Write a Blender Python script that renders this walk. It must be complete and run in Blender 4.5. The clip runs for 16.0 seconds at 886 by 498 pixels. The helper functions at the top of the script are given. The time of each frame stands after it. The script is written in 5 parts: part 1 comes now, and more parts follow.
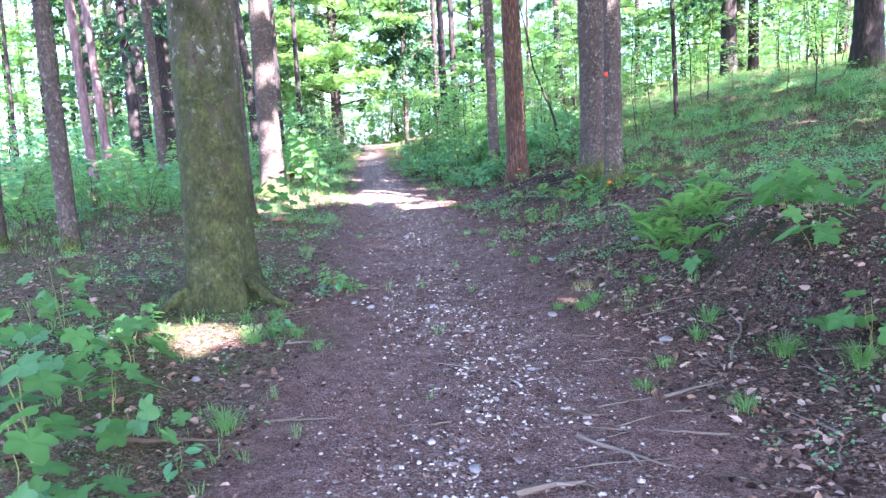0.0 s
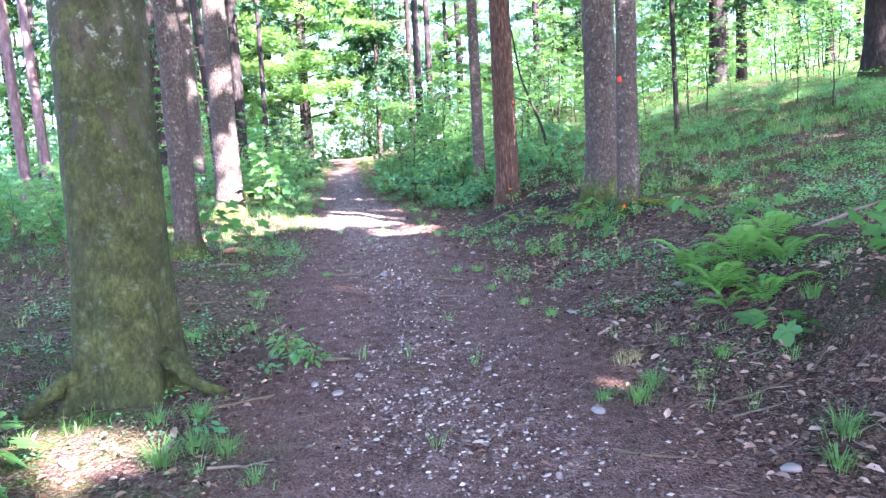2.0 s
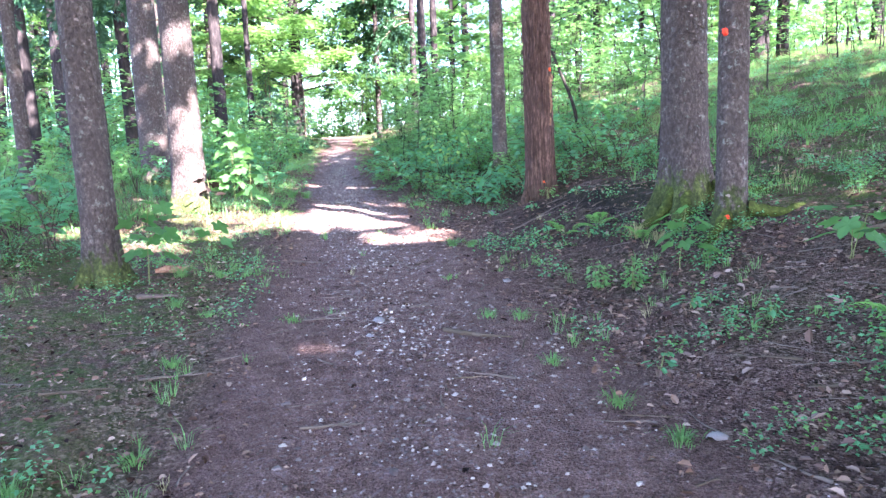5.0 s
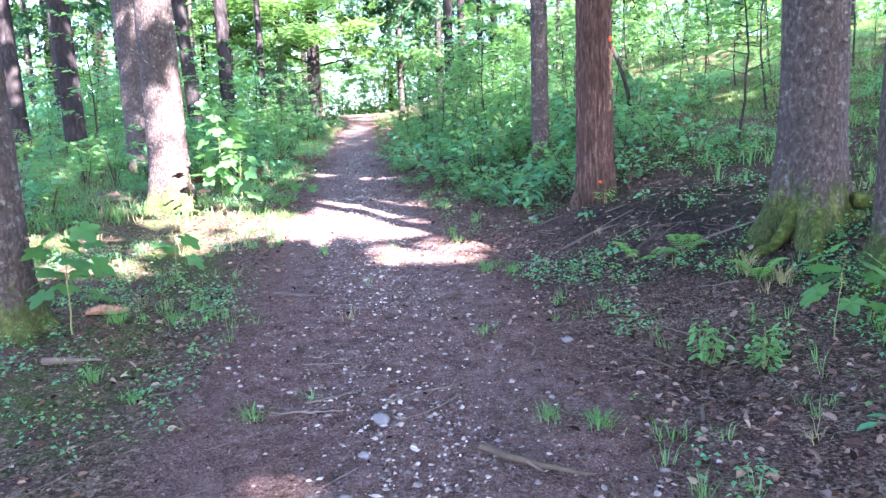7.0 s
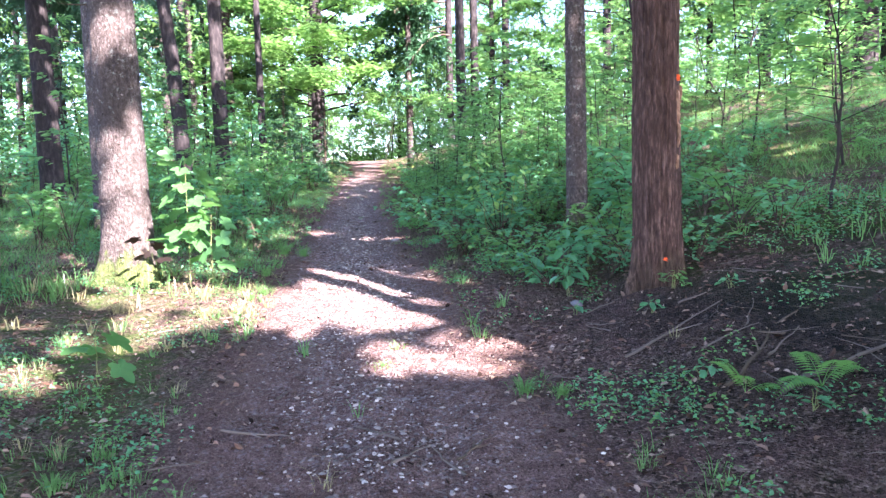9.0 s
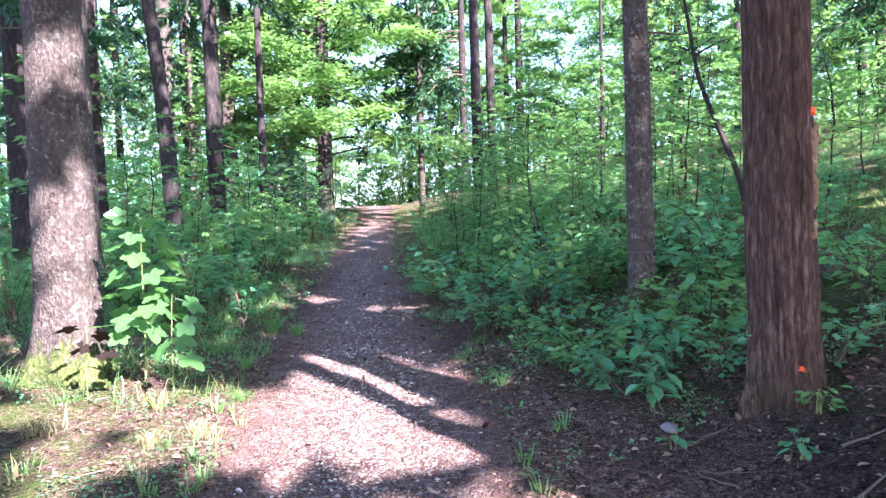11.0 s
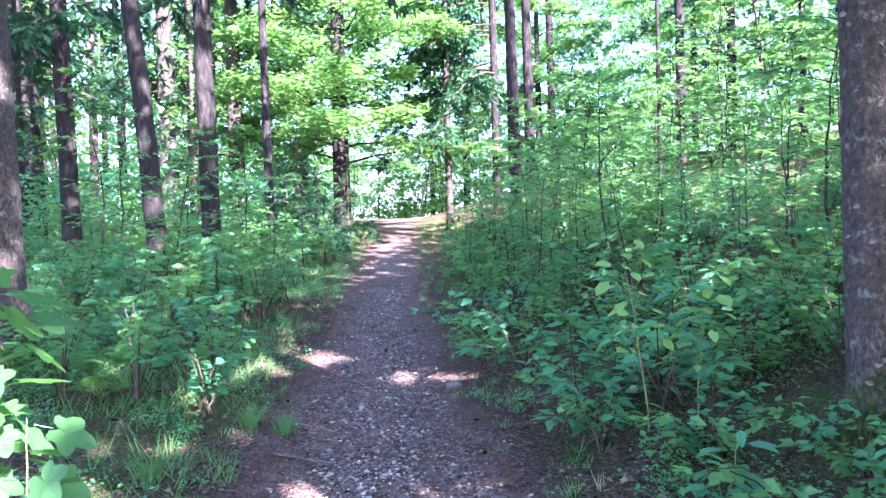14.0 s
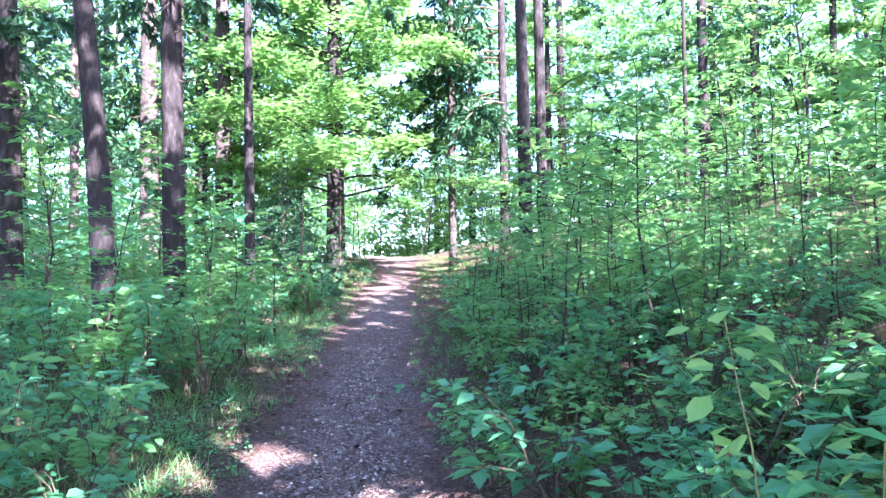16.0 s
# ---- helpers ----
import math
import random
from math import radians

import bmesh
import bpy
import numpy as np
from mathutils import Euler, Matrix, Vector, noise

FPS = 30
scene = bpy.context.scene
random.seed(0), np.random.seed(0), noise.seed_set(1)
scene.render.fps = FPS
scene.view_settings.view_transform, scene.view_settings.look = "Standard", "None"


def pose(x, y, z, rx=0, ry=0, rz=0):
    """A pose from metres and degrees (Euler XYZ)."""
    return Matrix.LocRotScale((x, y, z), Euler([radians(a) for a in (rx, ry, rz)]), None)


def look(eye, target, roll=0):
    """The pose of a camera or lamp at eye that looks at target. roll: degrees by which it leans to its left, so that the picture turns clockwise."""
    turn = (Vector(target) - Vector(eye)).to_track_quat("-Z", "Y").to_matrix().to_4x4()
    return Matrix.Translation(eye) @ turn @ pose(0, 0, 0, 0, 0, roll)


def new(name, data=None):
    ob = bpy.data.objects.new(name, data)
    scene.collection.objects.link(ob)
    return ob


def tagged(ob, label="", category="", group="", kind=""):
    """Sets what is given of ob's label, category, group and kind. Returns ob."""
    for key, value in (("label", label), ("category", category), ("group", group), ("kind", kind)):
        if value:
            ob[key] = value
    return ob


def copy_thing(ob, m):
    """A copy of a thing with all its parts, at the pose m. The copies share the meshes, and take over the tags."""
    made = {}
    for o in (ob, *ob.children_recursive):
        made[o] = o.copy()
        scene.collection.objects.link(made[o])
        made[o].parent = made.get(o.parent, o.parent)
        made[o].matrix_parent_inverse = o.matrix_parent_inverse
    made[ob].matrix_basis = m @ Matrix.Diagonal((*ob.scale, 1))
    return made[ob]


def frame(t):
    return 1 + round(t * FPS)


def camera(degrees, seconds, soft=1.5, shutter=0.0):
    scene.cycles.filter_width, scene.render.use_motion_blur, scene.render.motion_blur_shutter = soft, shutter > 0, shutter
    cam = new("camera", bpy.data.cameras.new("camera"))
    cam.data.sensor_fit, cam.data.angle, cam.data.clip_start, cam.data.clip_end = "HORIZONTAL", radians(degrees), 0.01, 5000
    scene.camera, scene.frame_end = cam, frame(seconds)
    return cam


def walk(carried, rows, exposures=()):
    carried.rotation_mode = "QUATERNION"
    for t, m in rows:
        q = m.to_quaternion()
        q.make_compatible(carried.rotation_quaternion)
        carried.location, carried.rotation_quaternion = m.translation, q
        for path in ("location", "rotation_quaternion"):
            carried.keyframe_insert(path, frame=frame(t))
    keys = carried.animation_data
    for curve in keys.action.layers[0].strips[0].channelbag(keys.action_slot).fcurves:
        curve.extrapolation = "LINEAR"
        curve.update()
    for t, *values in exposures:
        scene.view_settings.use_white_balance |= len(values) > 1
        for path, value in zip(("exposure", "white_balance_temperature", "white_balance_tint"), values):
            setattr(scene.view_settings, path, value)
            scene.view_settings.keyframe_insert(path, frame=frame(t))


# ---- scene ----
cam = camera(64.2, 16.0)
METRES, EYE, TILT, LEAN, TURN = 13.3, 1.5, 0.0, 0.0, 0.0
ROWS = [
    (0.0, 0.0, 0.0, 0.0, -0.24, -5.79, 2.41),
    (0.5, -0.0009, 0.0301, -0.0001, -1.53, -5.85, 2.6),
    (1.0, -0.002, 0.0588, 0.0037, -2.42, -5.95, 2.68),
    (1.5, -0.0072, 0.0899, 0.0081, -2.04, -5.36, 2.45),
    (2.0, -0.0086, 0.1204, 0.0097, -2.44, -4.85, 2.51),
    (2.5, -0.0112, 0.1486, 0.0126, -2.54, -4.83, 2.34),
    (3.0, -0.0157, 0.1804, 0.0159, -2.36, -4.63, 2.08),
    (3.5, -0.0146, 0.2136, 0.017, -3.0, -5.2, 2.1),
    (4.0, -0.0149, 0.2446, 0.0181, -2.64, -5.38, 1.93),
    (6.5, -0.0117, 0.4074, 0.0347, -2.08, -8.58, 2.12),
    (7.0, -0.0122, 0.4393, 0.038, -0.49, -8.52, 1.67),
    (7.5, -0.0109, 0.4687, 0.0415, 0.27, -7.59, 1.26),
    (8.0, -0.0097, 0.4984, 0.0459, 0.49, -6.56, 0.72),
    (8.5, -0.0136, 0.5294, 0.0483, 0.94, -5.95, 0.65),
    (9.0, -0.0174, 0.5597, 0.0491, 0.16, -4.91, 1.07),
    (9.5, -0.0255, 0.5891, 0.0522, -0.28, -3.85, 1.6),
    (12.0, -0.0326, 0.7404, 0.0717, 2.65, -1.07, 1.04),
    (12.5, -0.0377, 0.7713, 0.0732, 3.37, -1.13, 0.99),
    (13.0, -0.0423, 0.8017, 0.0743, 2.73, -1.02, 1.18),
    (13.5, -0.0469, 0.8323, 0.0775, 2.35, -1.07, 1.77),
    (14.0, -0.054, 0.8625, 0.0814, 2.51, -0.79, 1.55),
    (14.5, -0.0526, 0.8943, 0.0826, 2.11, -0.15, 1.39),
    (15.0, -0.0521, 0.9235, 0.0845, 2.63, 0.61, 1.15),
    (15.5, -0.0531, 0.957, 0.0879, 3.2, 1.5, 0.55),
    (16.0, -0.0533, 0.9894, 0.0918, 2.93, 2.18, 0.63),
]
walk(cam, [(t, pose(0, 0, EYE, TILT, LEAN, TURN) @ pose(METRES * x, METRES * y, METRES * z, 90 + pitch, roll, yaw)) for t, x, y, z, yaw, pitch, roll in ROWS],
     exposures=[(t, e, k, 31) for t, e, k in ((0.0, 4.4, 5350), (3.5, 4.42, 5450), (7.0, 4.42, 5300), (9.0, 3.95, 5450), (12.0, 3.6, 5250), (13.5, 3.85, 5100), (14.5, 4.2, 5000), (16.0, 4.07, 5000))])


# ---- light ----
SUN_AZ, SUN_EL = 38.5, 38.0          # shadows run 38.5 degrees to the left of ahead
TO_SUN = Vector((math.sin(radians(SUN_AZ)) * math.cos(radians(SUN_EL)), -math.cos(radians(SUN_AZ)) * math.cos(radians(SUN_EL)), math.sin(radians(SUN_EL))))
world = bpy.data.worlds.new("sky")
scene.world = world
world.use_nodes = True
wt = world.node_tree
sky = wt.nodes.new("ShaderNodeTexSky")
sky.sky_type, sky.sun_disc = "NISHITA", False
sky.sun_elevation, sky.sun_rotation = radians(SUN_EL), radians(180 - SUN_AZ)
wt.links.new(sky.outputs[0], wt.nodes["Background"].inputs[0])
wt.nodes["Background"].inputs[1].default_value = 0.115
sun = new("sun", bpy.data.lights.new("sun", "SUN"))
sun.data.energy, sun.data.angle, sun.data.color = 5.0, radians(0.53), (1.0, 0.93, 0.80)
sun.matrix_world = look(TO_SUN * 60, (0, 0, 0))

# ---- materials ----
def material(name):
    m = bpy.data.materials.new(name)
    m.use_nodes = True
    t = m.node_tree
    for n in list(t.nodes):
        t.nodes.remove(n)
    out = t.nodes.new("ShaderNodeOutputMaterial")
    return m, t, out


def node(t, kind, **inputs):
    n = t.nodes.new("ShaderNode" + kind)
    for k, v in inputs.items():
        n.inputs[k.replace("_", " ")].default_value = v
    return n


def ramp(t, fac, stops):
    r = t.nodes.new("ShaderNodeValToRGB")
    while len(r.color_ramp.elements) < len(stops):
        r.color_ramp.elements.new(0.5)
    for e, (p, c) in zip(r.color_ramp.elements, stops):
        e.position, e.color = p, (*c, 1) if len(c) == 3 else c
    t.links.new(fac, r.inputs[0])
    return r.outputs[0]


def noise_tex(t, vec, scale, detail=4.0, rough=0.6):
    n = node(t, "TexNoise", Scale=scale, Detail=detail, Roughness=rough)
    if vec:
        t.links.new(vec, n.inputs["Vector"])
    return n.outputs[0]


def mixed(t, fac, a, b, kind="MIX"):
    m = t.nodes.new("ShaderNodeMix")
    m.data_type, m.blend_type = "RGBA", kind
    for v, i in ((fac, 0), (a, 6), (b, 7)):
        if isinstance(v, (int, float)):
            m.inputs[i].default_value = v
        elif isinstance(v, tuple):
            m.inputs[i].default_value = (*v, 1)
        else:
            t.links.new(v, m.inputs[i])
    return m.outputs[2]


def math_node(t, op, a, b=0.0):
    m = t.nodes.new("ShaderNodeMath")
    m.operation = op
    for v, i in ((a, 0), (b, 1)):
        if isinstance(v, (int, float)):
            m.inputs[i].default_value = v
        else:
            t.links.new(v, m.inputs[i])
    return m.outputs[0]


def object_coords(t, scale=(1, 1, 1)):
    c = t.nodes.new("ShaderNodeTexCoord")
    mp = t.nodes.new("ShaderNodeMapping")
    mp.inputs["Scale"].default_value = scale
    t.links.new(c.outputs["Object"], mp.inputs[0])
    return mp.outputs[0], c.outputs["Object"]


def finish(t, out, colour, height=None, rough=0.85, strength=0.5, distance=0.02, spec=0.06):
    b = node(t, "BsdfPrincipled", Roughness=rough)
    b.inputs["Specular IOR Level"].default_value = spec
    t.links.new(colour, b.inputs["Base Color"])
    if height is not None:
        u = node(t, "Bump", Strength=strength, Distance=distance)
        t.links.new(height, u.inputs["Height"])
        t.links.new(u.outputs[0], b.inputs["Normal"])
    t.links.new(b.outputs[0], out.inputs[0])


def bark(name, dark, mid, light, stretch=0.18, scale=22.0, moss=0.0, moss_top=0.5, lichen=0.0, plates=0.0, green=1.0):
    """Bark with upright furrows, spots of lichen and moss that climbs from the foot."""
    m, t, out = material(name)
    long, plain = object_coords(t, (1, 1, stretch))
    w = node(t, "TexNoise", Scale=9.0, Detail=3.0)
    t.links.new(plain, w.inputs["Vector"])
    bent = t.nodes.new("ShaderNodeVectorMath")
    bent.operation = "MULTIPLY_ADD"
    t.links.new(w.outputs["Color"], bent.inputs[0])
    bent.inputs[1].default_value = (0.016 + 0.03 * plates, 0.016 + 0.03 * plates, 0.008 + 0.01 * plates)
    t.links.new(long, bent.inputs[2])
    long = bent.outputs[0]
    n1 = noise_tex(t, long, scale, 6, 0.65)
    n2 = noise_tex(t, plain, 3.0, 3)
    col = ramp(t, n1, [(0.3, dark), (0.52, mid), (0.72, light)])
    col = mixed(t, ramp(t, n2, [(0.35, (0, 0, 0)), (0.7, (0.75, 0.75, 0.75))]), col, mixed(t, 0.6, mid, dark))
    height = n1
    if plates:
        v = node(t, "TexVoronoi", Scale=scale * 0.7)
        v.feature = "DISTANCE_TO_EDGE"
        t.links.new(long, v.inputs["Vector"])
        crack = ramp(t, v.outputs["Distance"], [(0.02, (0, 0, 0)), (0.13, (1, 1, 1))])
        col = mixed(t, crack, mixed(t, 0.9 * plates, col, dark), col)
        height = mixed(t, 0.55 * plates, n1, crack)
    if lichen:
        n3 = noise_tex(t, plain, 14.0, 5, 0.7)
        col = mixed(t, math_node(t, "MULTIPLY", ramp(t, n3, [(0.58, (0, 0, 0)), (0.66, (1, 1, 1))]), lichen), col, (0.36, 0.38, 0.31))
    if moss:
        sep = t.nodes.new("ShaderNodeSeparateXYZ")
        t.links.new(plain, sep.inputs[0])
        foot = math_node(t, "SUBTRACT", moss_top, sep.outputs[2])
        n4 = noise_tex(t, long, 11.0, 6, 0.7)
        cover = math_node(t, "ADD", math_node(t, "MULTIPLY", foot, 1.1 / moss_top), math_node(t, "MULTIPLY", math_node(t, "SUBTRACT", n4, 0.5), 3.2))
        cover = math_node(t, "MULTIPLY", ramp(t, cover, [(0.25, (0, 0, 0)), (0.6, (1, 1, 1))]), moss)
        n5 = mixed(t, 0.45, noise_tex(t, long, 40.0, 5, 0.7), noise_tex(t, plain, 5.0, 4, 0.6))
        col = mixed(t, cover, col, ramp(t, n5, [(0.35, (0.012 * green, 0.016 * green, 0.006 * green)), (0.5, (0.036 * green, 0.044 * green, 0.012 * green)), (0.62, (0.085 * green, 0.098 * green, 0.024 * green))]))
    finish(t, out, col, height, 0.9, 1.0, 0.035)
    return m


def leaf_material(name, dark, light, thin, gloss=0.05, share=0.45):
    """Leaves: each one its own green, light shines through them."""
    m, t, out = material(name)
    g = t.nodes.new("ShaderNodeNewGeometry")
    col = ramp(t, g.outputs["Random Per Island"], [(0.0, dark), (1.0, light)])
    plain = object_coords(t)[1]
    n = noise_tex(t, plain, 2.2, 2)
    col = mixed(t, ramp(t, n, [(0.35, (0, 0, 0)), (0.7, (0.6, 0.6, 0.6))]), col, light)
    oi = t.nodes.new("ShaderNodeObjectInfo")
    col = mixed(t, math_node(t, "MULTIPLY", oi.outputs["Random"], 0.45), col, mixed(t, 0.5, dark, thin))
    d = t.nodes.new("ShaderNodeBsdfDiffuse")
    t.links.new(col, d.inputs[0])
    tr = t.nodes.new("ShaderNodeBsdfTranslucent")
    t.links.new(mixed(t, 0.5, col, thin), tr.inputs[0])
    a = t.nodes.new("ShaderNodeMixShader")
    a.inputs[0].default_value = share
    t.links.new(d.outputs[0], a.inputs[1]), t.links.new(tr.outputs[0], a.inputs[2])
    gl = node(t, "BsdfGlossy", Roughness=0.38)
    gl.inputs[0].default_value = (0.8, 0.9, 0.8, 1)
    b = t.nodes.new("ShaderNodeMixShader")
    b.inputs[0].default_value = gloss * 0.6
    t.links.new(a.outputs[0], b.inputs[1]), t.links.new(gl.outputs[0], b.inputs[2])
    t.links.new(b.outputs[0], out.inputs[0])
    return m


def plain_material(name, stops, scale=9.0, rough=0.85, island=True):
    m, t, out = material(name)
    plain = object_coords(t)[1]
    n = noise_tex(t, plain, scale, 5)
    if island:
        g = t.nodes.new("ShaderNodeNewGeometry")
        n = mixed(t, 0.65, n, g.outputs["Random Per Island"])
    finish(t, out, ramp(t, n, stops), noise_tex(t, plain, scale * 8, 3), rough, 0.3, 0.005)
    return m


BEECH = bark("mossy_beech_bark", (0.022, 0.019, 0.014), (0.075, 0.064, 0.042), (0.16, 0.14, 0.10), 0.6, 22, 0.75, 3.6, 0.4, 0.0, 0.8)
SPRUCE = bark("spruce_bark", (0.026, 0.02, 0.016), (0.085, 0.064, 0.052), (0.175, 0.138, 0.116), 0.6, 40, 0.92, 0.4, 0.3, 0.12, 1.5)
# darker copy for trunks deeper in the wood, their shade put into the colour
SPRUCE_SHADED = bark("shaded_spruce_bark", (0.012, 0.010, 0.009), (0.036, 0.028, 0.025), (0.085, 0.068, 0.058), 0.3, 18, 0.5, 0.4)
PINE = bark("furrowed_pine_bark", (0.018, 0.011, 0.009), (0.10, 0.056, 0.04), (0.26, 0.16, 0.115), 0.16, 40, 0.15, 0.3, 0.0, 0.35)
RED_PINE = bark("reddish_bark", (0.05, 0.03, 0.03), (0.16, 0.10, 0.09), (0.32, 0.21, 0.19), 0.25, 14)
TWIG = plain_material("twig_bark", [(0.2, (0.03, 0.022, 0.015)), (0.8, (0.14, 0.10, 0.065))])
GREEN_STEM = plain_material("green_stem", [(0.2, (0.09, 0.11, 0.03)), (0.8, (0.24, 0.24, 0.09))])
DARK_STEM = plain_material("dark_stem", [(0.2, (0.012, 0.010, 0.008)), (0.8, (0.045, 0.035, 0.028))])
DEAD_WOOD = plain_material("weathered_wood", [(0.2, (0.04, 0.028, 0.02)), (0.8, (0.19, 0.145, 0.11))])
STONE = plain_material("pale_limestone", [(0.15, (0.09, 0.066, 0.056)), (0.5, (0.185, 0.142, 0.12)), (0.85, (0.45, 0.37, 0.30))], 14)
ROCK = plain_material("dull_limestone", [(0.2, (0.12, 0.10, 0.09)), (0.5, (0.2, 0.17, 0.155)), (0.85, (0.30, 0.27, 0.25))], 25, 0.85, False)
LITTER = plain_material("dead_leaves", [(0.2, (0.018, 0.010, 0.007)), (0.5, (0.12, 0.066, 0.042)), (0.7, (0.23, 0.145, 0.098)), (0.85, (0.36, 0.26, 0.19))], 12)
PALE_LITTER = plain_material("pale_dead_leaves", [(0.2, (0.03, 0.016, 0.012)), (0.5, (0.15, 0.09, 0.066)), (0.8, (0.32, 0.225, 0.175))], 12)
RED_PAINT = plain_material("red_paint", [(0.2, (0.75, 0.03, 0.015)), (0.8, (0.85, 0.08, 0.03))], 20)
ORANGE_PAINT = plain_material("orange_paint", [(0.2, (0.75, 0.07, 0.015)), (0.8, (0.9, 0.14, 0.03))], 20)
RAW_WOOD = plain_material("torn_wood", [(0.3, (0.12, 0.055, 0.03)), (0.7, (0.38, 0.22, 0.13))], 30, 0.85, False)
LEAF_SHRUB = leaf_material("shrub_leaves", (0.022, 0.095, 0.045), (0.115, 0.30, 0.13), (0.21, 0.48, 0.13), 0.07, 0.5)
LEAF_BRIGHT = leaf_material("spring_leaves", (0.032, 0.115, 0.032), (0.135, 0.285, 0.09), (0.28, 0.48, 0.10), 0.04, 0.5)
LEAF_MAPLE = leaf_material("maple_leaves", (0.035, 0.11, 0.03), (0.085, 0.19, 0.055), (0.16, 0.32, 0.06), 0.04, 0.5)
LEAF_YELLOW = leaf_material("yellow_green_leaves", (0.05, 0.135, 0.03), (0.15, 0.275, 0.075), (0.29, 0.46, 0.10), 0.04, 0.5)
LEAF_HAZEL = leaf_material("hazel_leaves", (0.12, 0.26, 0.05), (0.26, 0.40, 0.10), (0.40, 0.55, 0.12), 0.05, 0.5)
LEAF_CANOPY = leaf_material("canopy_leaves", (0.02, 0.07, 0.015), (0.06, 0.15, 0.03), (0.12, 0.28, 0.03), 0.03, 0.3)
NEEDLES = leaf_material("spruce_needles", (0.016, 0.05, 0.024), (0.05, 0.11, 0.045), (0.05, 0.12, 0.03), 0.05, 0.2)
GRASS = leaf_material("grass_blades", (0.05, 0.145, 0.04), (0.15, 0.265, 0.08), (0.24, 0.40, 0.08), 0.04, 0.45)
DRY_GRASS = leaf_material("dry_grass_blades", (0.20, 0.17, 0.07), (0.38, 0.32, 0.15), (0.4, 0.35, 0.15), 0.03, 0.35)
FERN = leaf_material("fern_fronds", (0.06, 0.16, 0.035), (0.14, 0.28, 0.06), (0.24, 0.42, 0.07), 0.03, 0.45)
DARK_LEAF = leaf_material("dark_red_leaves", (0.010, 0.007, 0.006), (0.022, 0.014, 0.011), (0.03, 0.014, 0.01), 0.03, 0.2)
MOSS = plain_material("moss", [(0.25, (0.02, 0.024, 0.008)), (0.5, (0.045, 0.055, 0.012)), (0.8, (0.12, 0.14, 0.03))], 30, 0.95, False)


def ground_material():
    m, t, out = material("forest_soil")
    plain = object_coords(t)[1]
    at = t.nodes.new("ShaderNodeAttribute")
    at.attribute_name = "cover"
    sep = t.nodes.new("ShaderNodeSeparateColor")
    t.links.new(at.outputs["Color"], sep.inputs[0])
    big, mid, fine = noise_tex(t, plain, 0.9, 4), noise_tex(t, plain, 9, 6, 0.7), noise_tex(t, plain, 70, 4, 0.7)
    grit = noise_tex(t, plain, 190, 3, 0.7)
    soil = ramp(t, mixed(t, 0.5, mixed(t, 0.5, mid, fine), grit), [(0.38, (0.02, 0.012, 0.010)), (0.47, (0.098, 0.057, 0.044)), (0.55, (0.195, 0.12, 0.094)), (0.64, (0.34, 0.23, 0.195))])
    v = node(t, "TexVoronoi", Scale=62.0)
    t.links.new(plain, v.inputs["Vector"])
    def cell(tex):
        sc = t.nodes.new("ShaderNodeSeparateColor")
        t.links.new(tex.outputs["Color"], sc.inputs[0])
        return sc.outputs[0]

    chips = mixed(t, ramp(t, math_node(t, "ADD", cell(v), math_node(t, "MULTIPLY", sep.outputs[0], 0.26)), [(0.94, (0, 0, 0)), (0.98, (1, 1, 1))]), soil, ramp(t, fine, [(0.3, (0.13, 0.095, 0.085)), (0.7, (0.32, 0.25, 0.225))]))
    track = math_node(t, "MULTIPLY", math_node(t, "MULTIPLY", sep.outputs[0], 1.6), ramp(t, mixed(t, 0.5, big, mid), [(0.3, (0.25, 0.25, 0.25)), (0.6, (0.95, 0.95, 0.95))]))
    col = mixed(t, track, soil, chips)
    leaf = node(t, "TexVoronoi", Scale=34.0)
    t.links.new(plain, leaf.inputs["Vector"])
    scrap = node(t, "TexVoronoi", Scale=85.0)
    t.links.new(plain, scrap.inputs["Vector"])
    litter = mixed(t, 0.5, ramp(t, cell(leaf), [(0.1, (0.018, 0.010, 0.008)), (0.6, (0.095, 0.054, 0.042)), (0.85, (0.20, 0.12, 0.09)), (1.0, (0.36, 0.25, 0.19))]),
                   ramp(t, cell(scrap), [(0.3, (0.014, 0.007, 0.006)), (0.7, (0.125, 0.068, 0.052)), (0.95, (0.40, 0.28, 0.22))]))
    col = mixed(t, math_node(t, "MULTIPLY", sep.outputs[2], ramp(t, mid, [(0.36, (0.1, 0.1, 0.1)), (0.55, (0.95, 0.95, 0.95))])), col, litter)
    green = ramp(t, fine, [(0.3, (0.028, 0.045, 0.012)), (0.7, (0.10, 0.14, 0.03))])
    col = mixed(t, math_node(t, "MULTIPLY", sep.outputs[1], ramp(t, mixed(t, 0.5, big, mid), [(0.42, (0, 0, 0)), (0.58, (1, 1, 1))])), col, green)
    # the cover's alpha pulls the soil colour towards near black
    darken = math_node(t, "MULTIPLY", at.outputs["Alpha"], ramp(t, mixed(t, 0.5, big, mid), [(0.35, (0.2, 0.2, 0.2)), (0.6, (1, 1, 1))]))
    col = mixed(t, darken, col, mixed(t, 0.85, col, (0.012, 0.009, 0.010)))
    finish(t, out, col, mixed(t, 0.5, mixed(t, 0.5, fine, grit), v.outputs["Distance"]), 0.92, 1.0, 0.06, 0.03)
    return m


SOIL = ground_material()

# ---- mesh helpers ----
rng = np.random.default_rng(7)
I4 = Matrix.Identity(4)


